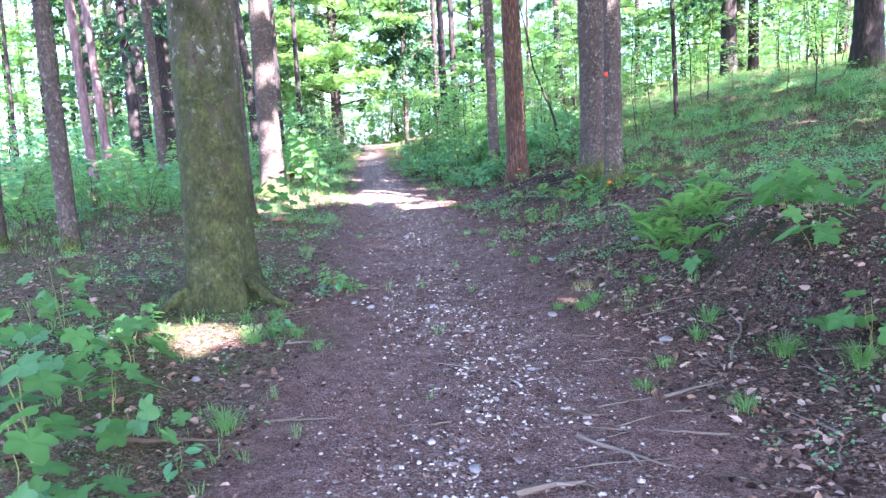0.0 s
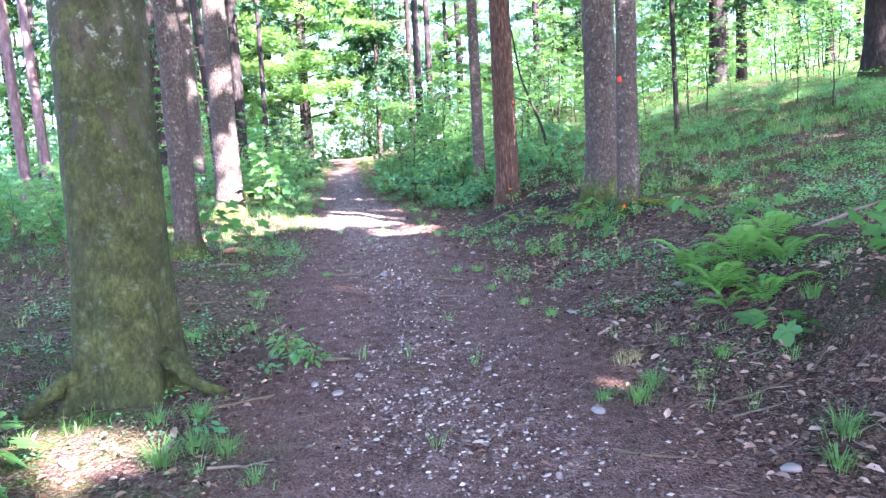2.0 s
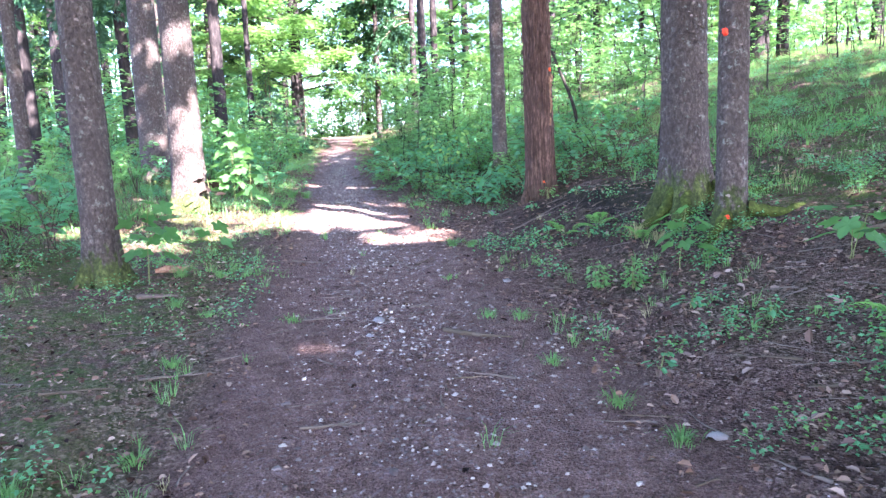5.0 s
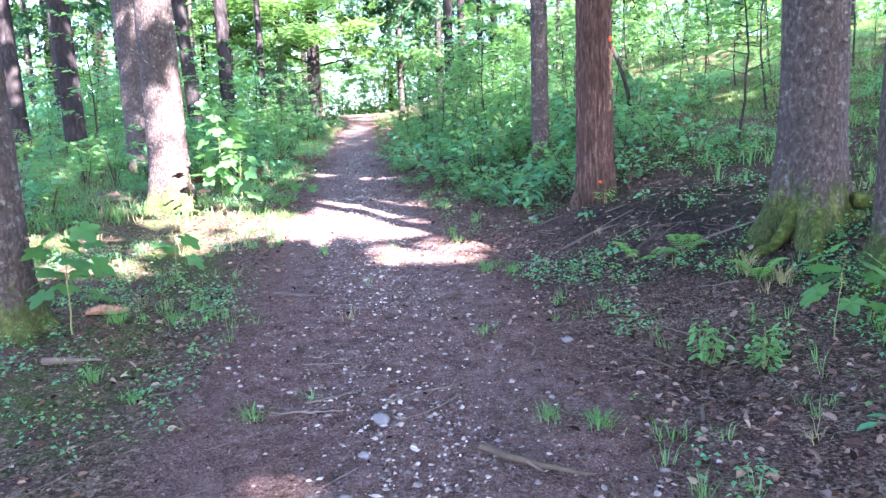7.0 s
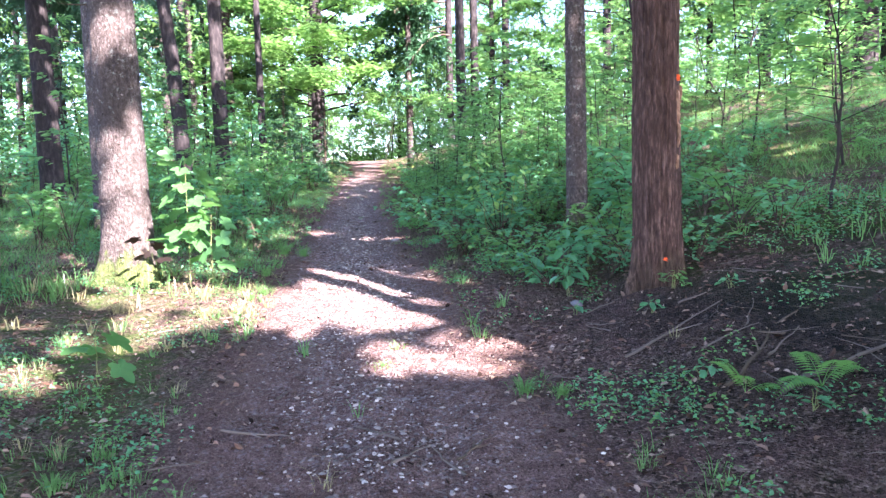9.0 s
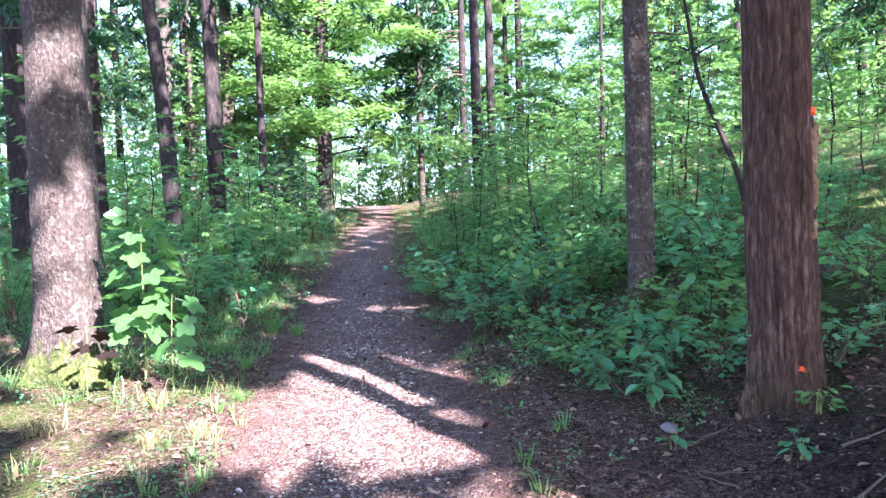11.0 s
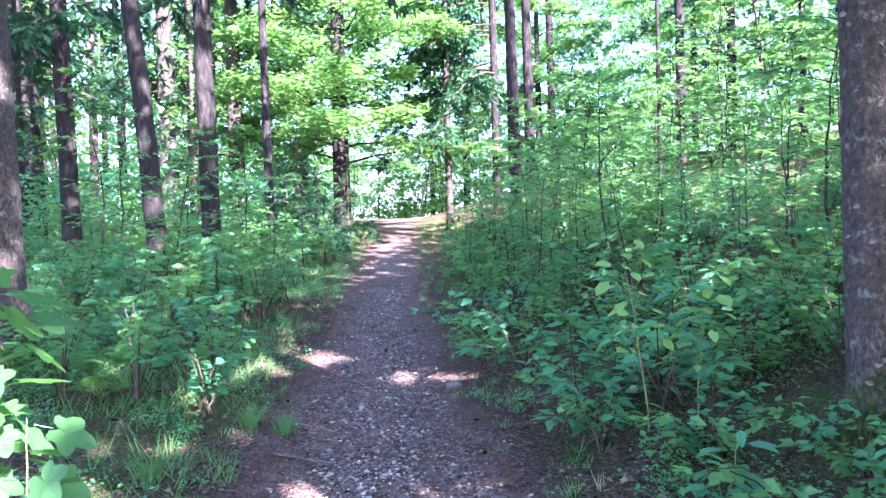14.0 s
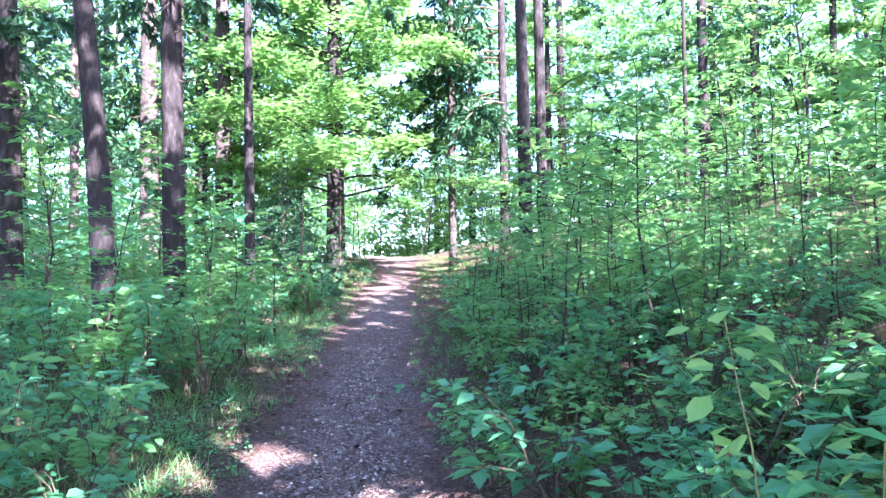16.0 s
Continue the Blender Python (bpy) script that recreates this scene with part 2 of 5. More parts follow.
def tri_mesh(name, verts, tris, mat, smooth=False):
    me = bpy.data.meshes.new(name)
    verts, tris = np.asarray(verts, dtype=np.float32), np.asarray(tris, dtype=np.int32)
    me.vertices.add(len(verts)), me.loops.add(tris.size), me.polygons.add(len(tris))
    me.vertices.foreach_set("co", verts.ravel())
    me.loops.foreach_set("vertex_index", tris.ravel())
    k = tris.shape[1]
    me.polygons.foreach_set("loop_start", np.arange(len(tris), dtype=np.int32) * k)
    me.polygons.foreach_set("use_smooth", np.full(len(tris), smooth))
    me.update(calc_edges=True)
    me.materials.append(mat)
    return me


def part(name, me, parent, label="", kind=""):
    ob = new(name, me)
    ob.parent = parent
    return tagged(ob, label, kind=kind)


OVAL = (np.array([(0, 0, 0), (.3, .25, .03), (.68, .22, .02), (1, 0, -.10), (.68, -.22, .02), (.3, -.25, .03), (.5, 0, -.03)]),
        np.array([(6, 0, 5), (6, 5, 4), (6, 4, 3), (6, 3, 2), (6, 2, 1), (6, 1, 0)]))
LEAF4 = (np.array([(0, 0, 0), (.42, .27, .04), (1, 0, -.10), (.42, -.27, .04), (.5, 0, -.03)]), np.array([(4, 0, 3), (4, 3, 2), (4, 2, 1), (4, 1, 0)]))
ROUND = (np.array([(0, 0, -.04), (.25, .23, .03), (.66, .22, .02), (1, 0, -.10), (.66, -.22, .02), (.25, -.23, .03)]), np.array([(0, 5, 4), (0, 4, 3), (0, 3, 2), (0, 2, 1)]))
FOLD = (np.array([(0, 0, -.03), (.42, .29, .06), (1, 0, -.12), (.42, -.29, .06)]), np.array([(0, 3, 2), (0, 2, 1)]))
TRI = (np.array([(0, .22, 0), (.95, .05, -.05), (.1, -.3, .03)]), np.array([(0, 2, 1)]))
DIAMOND = (np.array([(0, 0, 0), (.45, .3, .03), (1, 0, -.06), (.45, -.3, .03)]), np.array([(0, 3, 2), (0, 2, 1)]))
_p = [(r * -math.cos(radians(a)) + .38, r * math.sin(radians(a))) for a, r in [(0, .22), (20, .46), (40, .60), (52, .60), (62, .50), (70, .48), (86, .62), (102, .73), (113, .72), (124, .60), (136, .48), (148, .56), (160, .70), (172, .80), (180, .87)]]
_p = _p + [(x, -y) for x, y in _p[-2:0:-1]]
MAPLE = (np.array([(.38, 0, -.04)] + [(x, y, .05 - .12 * (x * x + y * y)) for x, y in _p]),
         np.array([(0, 1 + (i + 1) % len(_p), 1 + i) for i in range(len(_p))]))


def unit(v):
    return v / np.maximum(np.linalg.norm(v, axis=-1, keepdims=True), 1e-9)


def leaves(pos, way, up, size, shape):
    """Vertices and triangles of leaves at pos that point along way, faces towards up."""
    X = unit(np.asarray(way, float))
    Y = unit(np.cross(np.asarray(up, float), X))
    Z = np.cross(X, Y)
    tv, tf = shape
    s = np.asarray(size, float)[:, None, None]
    v = np.asarray(pos)[:, None, :] + s * (tv[None, :, 0:1] * X[:, None] + tv[None, :, 1:2] * Y[:, None] + tv[None, :, 2:3] * Z[:, None])
    f = tf[None] + (np.arange(len(pos)) * len(tv))[:, None, None]
    return v.reshape(-1, 3), f.reshape(-1, 3)


def joined(pieces):
    vs, fs, k = [], [], 0
    for v, f in pieces:
        vs.append(v), fs.append(f + k)
        k += len(v)
    return np.concatenate(vs), np.concatenate(fs)


def tube(points, radii, sides=5):
    """A tapered tube along points, as triangles."""
    p = np.asarray(points, float)
    r = np.asarray(radii, float)
    d = unit(np.gradient(p, axis=0))
    ref = np.where(np.abs(d[:, 2:3]) > 0.9, np.array([[1.0, 0, 0]]), np.array([[0, 0, 1.0]]))
    a = unit(np.cross(d, ref))
    b = np.cross(d, a)
    th = np.linspace(0, 2 * np.pi, sides, endpoint=False)
    v = p[:, None] + r[:, None, None] * (np.cos(th)[None, :, None] * a[:, None] + np.sin(th)[None, :, None] * b[:, None])
    n = len(p)
    i, j = np.meshgrid(np.arange(n - 1), np.arange(sides), indexing="ij")
    i, j = i.ravel(), j.ravel()
    q = (i * sides + j, i * sides + (j + 1) % sides, (i + 1) * sides + (j + 1) % sides, (i + 1) * sides + j)
    f = np.concatenate([np.stack([q[0], q[1], q[2]], 1), np.stack([q[0], q[2], q[3]], 1)])
    return v.reshape(-1, 3), f


def lattice(x, y, scale, seed):
    """Smooth random numbers between -1 and 1 over the plan."""
    tab = np.random.default_rng(seed).uniform(-1, 1, (64, 64))
    u, v = np.asarray(x) / scale + 200.3, np.asarray(y) / scale + 200.7
    i, j = np.floor(u).astype(int), np.floor(v).astype(int)
    a, b = u - i, v - j
    a, b = a * a * (3 - 2 * a), b * b * (3 - 2 * b)
    return (tab[i % 64, j % 64] * (1 - a) + tab[(i + 1) % 64, j % 64] * a) * (1 - b) + (tab[i % 64, (j + 1) % 64] * (1 - a) + tab[(i + 1) % 64, (j + 1) % 64] * a) * b


# ---- ground ----
def path_x(y):
    return np.interp(y, [-50, 0, 4, 8, 12, 16, 20, 31, 40, 80], [.3, .25, .1, -.2, -.75, -1.38, -1.85, -2.85, -3.9, -9])


def path_half(y):
    return np.interp(y, [0, 6, 9, 12, 16, 20, 31, 60], [1.15, 1.05, .98, .85, .68, .58, .55, .6])


def bank(d):
    return np.interp(d, [-60, -30, -12, -6, -3, -1.4, 0, 1.1, 1.8, 2.3, 3, 4, 5.5, 7, 10, 12, 30, 60, 400],
                     [-1, -.4, .05, .12, .13, 0, 0, .02, .12, .3, .5, .7, .95, 1.25, 1.9, 2.3, 4.5, 6, 12])


def smooth_ground(x, y):
    x, y = np.asarray(x, float), np.asarray(y, float)
    rise = np.where(y < 40, .087 * np.maximum(y, -60), 3.48 + (np.minimum(y, 300) - 40) * .012)
    d = x - path_x(y)
    cut = np.clip((d - 2.02 - .12 * np.sin(y * 2.3)) / .24, 0, 1)
    return rise + bank(d) + .29 * cut * cut * (3 - 2 * cut) * np.exp(-((y - 4.4) / 1.7) ** 2) * np.clip(1 - (d - 2.6) / 4, 0, 1)


def ground_z(x, y):
    d = np.abs(np.asarray(x) - path_x(y))
    off = np.clip((d - path_half(y) * .8) / .8, 0, 1)
    z = smooth_ground(x, y)
    z = z + off * (.05 * lattice(x, y, .9, 1) + .03 * lattice(x, y, .33, 2)) + .012 * lattice(x, y, .21, 3) + (.12 + .2 * off) * .1 * lattice(x, y, 2.3, 4)
    return z - .025 * np.exp(-((d - .35) / .25) ** 2)


def spaced(lo, hi, step, far):
    fine = list(np.arange(lo, hi, step))
    out_ = []
    s, a = step, hi
    while a < far:
        out_.append(a)
        s *= 1.25
        a += s
    back = []
    s, a = step, lo
    while a > -far:
        s *= 1.25
        a -= s
        back.append(a)
    return np.array(back[::-1] + fine + out_ + [far * 1.3])


def build_ground():
    xs, ys = spaced(-6, 7.5, .09, 500), spaced(-2.5, 25, .09, 700)
    X, Y = np.meshgrid(xs, ys)
    Z = ground_z(X, Y)
    v = np.stack([X, Y, Z], -1).reshape(-1, 3)
    nx, ny = len(xs), len(ys)
    i, j = np.meshgrid(np.arange(ny - 1), np.arange(nx - 1), indexing="ij")
    i, j = i.ravel(), j.ravel()
    q = np.stack([i * nx + j, i * nx + j + 1, (i + 1) * nx + j + 1, (i + 1) * nx + j], 1)
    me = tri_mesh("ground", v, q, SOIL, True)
    d = (X - path_x(Y)) / path_half(Y)
    track = np.clip((1.15 + .25 * lattice(X, Y, .5, 5) - np.abs(d)) / .45, 0, 1)
    track = track * np.interp(Y, [9, 16], [.3, 1])
    right = X - path_x(Y)
    green = np.clip((np.abs(d) - 1.0) / .8, 0, 1) * np.where(X > 0, np.clip((Y - 8) / 4 + (right - 3), .15, 1), .8)
    for x, y, w in ((-1.32, 4.5, .3), (-1.15, 4.95, .35), (-1.9, 5.3, .3), (2.6, 5.0, .5), (2.8, 6.0, .5), (-2.6, 12.0, .7), (-3.4, 11.6, .8)):
        green = np.maximum(green, 1.3 * np.exp(-((X - x) ** 2 + (Y - y) ** 2) / w ** 2))
    litter = np.clip((np.abs(d) - .8) / .5, 0, 1)
    # two patches of darker soil on the right, uneven at the rim
    dark_soil = np.clip(1.5 - np.sqrt(((X - 2.1) / 1.25) ** 2 + ((Y - 11.6) / 1.9) ** 2) + .35 * lattice(X, Y, .6, 8), 0, 1)
    dark_soil = np.maximum(dark_soil, .7 * np.clip(1.3 - np.sqrt(((X - 2.6) / 1.0) ** 2 + ((Y - 4.6) / 1.6) ** 2) + .3 * lattice(X, Y, .5, 9), 0, 1))
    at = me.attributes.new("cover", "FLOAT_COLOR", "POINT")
    at.data.foreach_set("color", np.stack([track, green, litter, dark_soil], -1).astype(np.float32).ravel())
    return tagged(new("ground", me), "dark forest floor with a trodden gravelly path", "ground", kind="structure")


build_ground()

# ---- trees ----
def trunk_mesh(r0, height, lean=(0, 0), sides=14, flare=.5, rough=.04, seed=0, dense=3.5, mat=None, bend=0.0, toes=4, ridges=0.0):
    """A tapered trunk from below the ground upwards, with root flare and uneven bark."""
    g = np.random.default_rng(seed)
    hs = np.concatenate([np.arange(-.3, min(dense, height), .07 if sides > 20 else .16), np.linspace(min(dense, height), height, 8)])
    th = np.linspace(0, 2 * np.pi, sides, endpoint=False)
    H, T = np.meshgrid(hs, th, indexing="ij")
    ph = g.uniform(0, 6.28, 4)
    r = r0 * (1 - .72 * np.clip(H, 0, None) / height)
    low = np.exp(-np.clip(H, -.04, None) / max(r0 * .95, .08))
    r = r + r0 * flare * low * (.65 + .5 * np.sin(toes * T + ph[0]) + .25 * np.sin((toes + 3) * T + ph[1]))
    r = r * (1 + .03 * np.sin(2 * T + ph[2] + H * .4))
    r = r * (1 + rough * lattice(T * r0 * 30, H * 4, 1.0, seed + 20) + rough * .6 * lattice(T * r0 * 90, H * 9, 1.0, seed + 21))
    if ridges:
        wave = 11 * T + 1.6 * lattice(T * 2, H * 1.1, 1.0, seed + 22) + 5 * lattice(T * 1.5, H * .35, 1.0, seed + 23)
        plate = np.clip(np.abs(np.sin(wave)) * 2.2, 0, 1) * np.clip(1.5 + 2 * lattice(T * 7, H * 5, 1.0, seed + 24), .35, 1)
        r = r + ridges * (plate - .6)
    hh = np.clip(H, 0, None)
    x = r * np.cos(T) + lean[0] * hh + bend * np.sin(hh * .55 + ph[3]) * np.clip(hh / 3, 0, 1)
    y = r * np.sin(T) + lean[1] * hh
    v = np.stack([x, y, H], -1).reshape(-1, 3)
    n = len(hs)
    i, j = np.meshgrid(np.arange(n - 1), np.arange(sides), indexing="ij")
    i, j = i.ravel(), j.ravel()
    q = np.stack([i * sides + j, i * sides + (j + 1) % sides, (i + 1) * sides + (j + 1) % sides, (i + 1) * sides + j], 1)
    return tri_mesh("trunk", v, q, mat, True)


# where the sun comes through the canopy: x, y, half width across and along the shadows
GAPS = [(-1.75, 4.95, .28, .22), (.12, 4.95, .12, .02), (1.1, 5.6, .1, .06), (-.82, 8.45, .14, .08), (-.2, 12.05, .55, .32), (-1.7, 13.35, 1.1, .6), (-3.0, 13.9, .55, .4), (-2.4, 12.95, .35, .18), (-.7, 13.2, .35, .3), (-1.0, 14.2, .4, .5), (-1.3, 14.9, .3, .3)]
GAPS += [(-2.15, 15.88, .2, .12), (-1.1, 17.1, .18, .06), (-3.0, 11.4, .35, .18), (-3.75, 12.5, .35, .2), (-2.6, 12.2, .2, .08), (-3.45, 14.3, .35, .35), (-2.7, 16.7, .2, .1), (-2.15, 13.1, .35, .2), (-2.2, 17.6, .3, .3), (-3.2, 14.6, .5, .5), (-4.6, 5.3, .3, .3), (-4.15, 15.35, .25, .2), (-5.0, 16.5, .12, .1), (-6.0, 17.8, .2, .15), (-7.1, 19.1, .2, .2)]


def shadow_spot(p):
    """Where the shadow of the points p falls on the ground."""
    s = np.array(TO_SUN)
    k = (p[:, 2] - smooth_ground(p[:, 0], p[:, 1])) / s[2]
    for _ in range(6):
        q = p - s * k[:, None]
        k = k + (q[:, 2] - smooth_ground(q[:, 0], q[:, 1])) / s[2] * .8
    return p - s * k[:, None]


def shades(p, reach=.12):
    """Which of the points p leave the gaps in the canopy open."""
    q = shadow_spot(p)
    ca, sa = math.cos(radians(SUN_AZ)), math.sin(radians(SUN_AZ))
    keep = np.ones(len(p), bool)
    for x, y, a, b in GAPS:
        dx, dy = q[:, 0] - x, q[:, 1] - y
        keep &= (dx / (a + reach)) ** 2 + (dy / (b + reach)) ** 2 > 1
    return keep


def crown_mesh(height, base, radius, n, seed, mat, at, size=.34):
    """A loose cone of sprays round the upper trunk, in the trunk's own space."""
    g = np.random.default_rng(seed)
    u = g.uniform(0, 1, n) ** .8
    h = base + (height - base) * u
    r = radius * (1 - u * .85) * np.sqrt(g.uniform(.03, 1, n))
    th = g.uniform(0, 6.283, n)
    p = np.stack([r * np.cos(th), r * np.sin(th), h - r * .25], -1)
    p = p[shades(p + np.array(at))]
    way = np.stack([p[:, 0], p[:, 1], -.4 * np.ones(len(p))], -1) + g.normal(0, .4, (len(p), 3))
    v, f = leaves(p, way, g.normal(0, .5, (len(p), 3)) + np.array([0, 0, 1]), g.uniform(.6, 1.4, len(p)) * size, DIAMOND)
    return tri_mesh("crown", v, f, mat)


def stub_mesh(r0, h, th, length, seed, thick=.011):
    g = np.random.default_rng(seed)
    k = np.linspace(0, 1, 5)
    p = np.stack([np.cos(th) * (r0 * .7 + length * k), np.sin(th) * (r0 * .7 + length * k), h + length * (-.25 * k + .12 * k * k) + g.normal(0, .01, 5)], -1)
    v, f = tube(p, thick * (1.1 - k), 5)
    return tri_mesh("branch", v, f, TWIG)


def tree(name, x, y, r0, height, mat, label, lean=(0, 0), sides=14, flare=.5, rough=.04, seed=0, dense=3.5, crown=None, crown_mat=None, stubs=0, bend=0.0, group="forest trees", toes=4, ridges=0.0):
    z = float(ground_z(x, y)) - .02
    e = tagged(new(name), label, "tree", group)
    e.location = (x, y, z)
    part("trunk", trunk_mesh(r0, height, lean, sides, flare, rough, seed, dense, mat, bend, toes, ridges), e)
    if crown:
        base, radius, n = crown
        me = crown_mesh(height, base, radius, n, seed + 50, crown_mat or NEEDLES, (x, y, z))
        c = part("crown", me, e, kind="stuff")
        c.location = (lean[0] * base, lean[1] * base, 0)
    g = np.random.default_rng(seed + 90)
    for _ in range(9 if sides >= 18 and mat is SPRUCE else 0):
        h = g.uniform(.5, 4.5)
        b = part("knot", stub_mesh(r0 * (1 - .72 * h / height) * 1.15, h, g.uniform(0, 6.28), g.uniform(.03, .09), int(g.integers(9999)), .016), e)
        b.location = (lean[0] * h, lean[1] * h, 0)
    for _ in range(stubs):
        h = g.uniform(1.2, 7)
        b = part("branch", stub_mesh(r0 * (1 - .72 * h / height), h, g.uniform(0, 6.28), g.uniform(.15, 1.1), int(g.integers(9999))), e)
        b.location = (lean[0] * h, lean[1] * h, 0)
    return e


beech = tree("beech", -1.81, 5.75, .275, 17, BEECH, "thick mossy beech with green-brown bark beside the path", (-.012, .0), 48, .42, .035, 3, 4.5, (9, 3.2, 700), LEAF_CANOPY, toes=5)
tree("spruce", -5.45, 8.6, .13, 16, SPRUCE, "slim grey spruce trunk", (0, 0), 18, .4, .03, 11, 3.5, (8, 2, 300))
tree("spruce", -4.32, 8.2, .105, 15, SPRUCE, "slim grey spruce with a mossy foot in the undergrowth", (-.03, 0), 20, .45, .03, 12, 4, (8, 2, 300), stubs=3)
tree("spruce", -2.8, 10.1, .145, 18, SPRUCE, "straight grey-brown spruce with a bright mossy foot", (-.025, .0), 30, .95, .03, 13, 4.5, (9, 2.2, 400), stubs=3)
tree("spruce", -5.4, 14.0, .10, 16, SPRUCE, "thin pale spruce trunk", (-.03, 0), 14, .4, .03, 14, 4.5, (9, 2, 300), stubs=9)
tree("spruce", -3.39, 14.45, .235, 20, SPRUCE, "stout sunlit spruce with a mossy foot at the path", (-.018, 0), 40, .6, .035, 15, 5.5, (10, 2.6, 500), stubs=3)
tree("spruce", -4.88, 17.4, .26, 20, SPRUCE, "pale stout spruce standing behind another", (-.02, 0), 24, .45, .03, 16, 6, (10, 2.4, 400), stubs=2)
tree("pine", -8.1, 16.7, .12, 17, RED_PINE, "purplish-brown pine trunk in the wood", (-.05, 0), 12, .3, .04, 17, 6, (10, 2, 250))
tree("pine", -8.6, 18.6, .12, 17, RED_PINE, "purplish-brown pine trunk in the wood", (-.06, 0), 12, .3, .04, 18, 6, (10, 2, 250))
tree("spruce", -8.6, 20.5, .17, 18, SPRUCE_SHADED, "grey spruce trunk deep in the wood", (-.04, 0), 12, .3, .04, 19, 7, (10, 2, 250), stubs=3)
tree("spruce", -8.0, 21.5, .22, 19, SPRUCE_SHADED, "dark spruce trunk deep in the wood", (-.03, 0), 12, .3, .04, 20, 7, (10, 2, 250), stubs=3)
tree("spruce", -5.16, 23.3, .17, 20, SPRUCE_SHADED, "dark straight spruce among the undergrowth", (-.015, 0), 18, .35, .04, 21, 8, (11, 2, 250), stubs=9)
tree("spruce", -11.8, 28.9, .28, 20, SPRUCE_SHADED, "dark straight spruce among the undergrowth", (-.025, 0), 18, .35, .04, 22, 8, (11, 2, 250), stubs=9)
tree("maple_tree", -5.58, 22.2, .155, 16, SPRUCE_SHADED, "dark leaning tree with cracked bark", (-.085, .0), 18, .35, .06, 23, 8, (8, 2, 250), LEAF_BRIGHT, bend=.05)
tree("spruce", -7.4, 23.0, .16, 18, SPRUCE_SHADED, "brown spruce trunk lit at its foot", (-.03, 0), 16, .35, .04, 24, 8, (11, 2, 250), stubs=9)
tree("spruce", -5.02, 26.3, .10, 18, SPRUCE_SHADED, "thin grey spruce trunk", (-.01, 0), 12, .3, .04, 25, 9, (11, 2, 200), stubs=9)
tree("spruce", -9.2, 31, .26, 20, SPRUCE, "pale spruce trunk in sunlight", (-.01, 0), 12, .3, .04, 26, 9, (12, 2, 200), stubs=5)
tree("spruce", -7.6, 32, .25, 20, SPRUCE, "pale spruce trunk in sunlight", (-.01, 0), 12, .3, .04, 27, 9, (12, 2, 200), stubs=5)
tree("pine", -13, 34, .15, 20, RED_PINE, "reddish pine trunk in sunlight", (0, 0), 10, .3, .04, 28, 9, (12, 2, 200), stubs=5)
tree("spruce", 1.16, 14.9, .115, 18, SPRUCE, "straight spruce among brambles", (-.01, 0), 26, .35, .03, 31, 5, (10, 2, 350), stubs=3)
pine = tree("pine", 1.42, 12.95, .175, 19, PINE, "furrowed reddish pine with torn bark at the path", (-.014, 0), 132, .3, .04, 32, 5, (10, 2, 350), ridges=.016)
tree("spruce", 2.32, 10.55, .215, 20, SPRUCE, "stout spruce with mossy roots on the bank", (-.01, 0), 40, .75, .03, 33, 5, (10, 2.2, 350), stubs=3)
marked = tree("spruce", 2.38, 9.72, .12, 18, SPRUCE, "slim spruce with a mossy foot and a red blaze", (.005, 0), 28, .8, .03, 34, 5, (10, 1.6, 250), stubs=2)
tree("spruce", 5.33, 15.95, .055, 12, SPRUCE_SHADED, "very thin young spruce trunk on the slope", (-.03, 0), 10, .3, .03, 35, 6, (7, 1, 120))
tree("spruce", 10.47, 25.7, .30, 20, SPRUCE_SHADED, "dark stout spruce up the slope", (0, 0), 12, .35, .04, 36, 7, (9, 2.5, 300), stubs=6)
tree("spruce", 12.1, 27.4, .20, 20, SPRUCE_SHADED, "dark spruce up the slope", (0, 0), 12, .35, .04, 37, 7, (9, 2, 300), stubs=9)
tree("spruce", 9.6, 16.0, .32, 20, SPRUCE_SHADED, "dark stout trunk on the slope", (.01, 0), 16, .35, .04, 38, 6, (9, 2.5, 400), stubs=3)
tree("spruce", .31, 28.2, .15, 20, SPRUCE_SHADED, "tall dark spruce trunk beyond the shrubs", (-.01, 0), 12, .3, .04, 39, 10, (12, 2, 250), stubs=3)
tree("spruce", .75, 29.0, .13, 20, SPRUCE_SHADED, "tall dark spruce trunk beyond the shrubs", (-.01, 0), 12, .3, .04, 40, 10, (12, 2, 250), stubs=3)
tree("spruce", .02, 32.3, .13, 20, SPRUCE_SHADED, "tall dark spruce trunk beyond the shrubs", (-.005, 0), 12, .3, .04, 41, 10, (12, 2, 250), stubs=3)
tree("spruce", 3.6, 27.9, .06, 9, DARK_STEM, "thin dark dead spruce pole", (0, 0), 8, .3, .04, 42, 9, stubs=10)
tree("broadleaf", -4.33, 30.9, .24, 18, SPRUCE_SHADED, "dark forked broadleaf tree over the path", (.0, 0), 14, .4, .04, 43, 9)
tree("spruce", -1.4, 32.0, .11, 18, SPRUCE, "pale spruce trunk past the bend", (0, 0), 10, .3, .04, 44, 9, stubs=2)

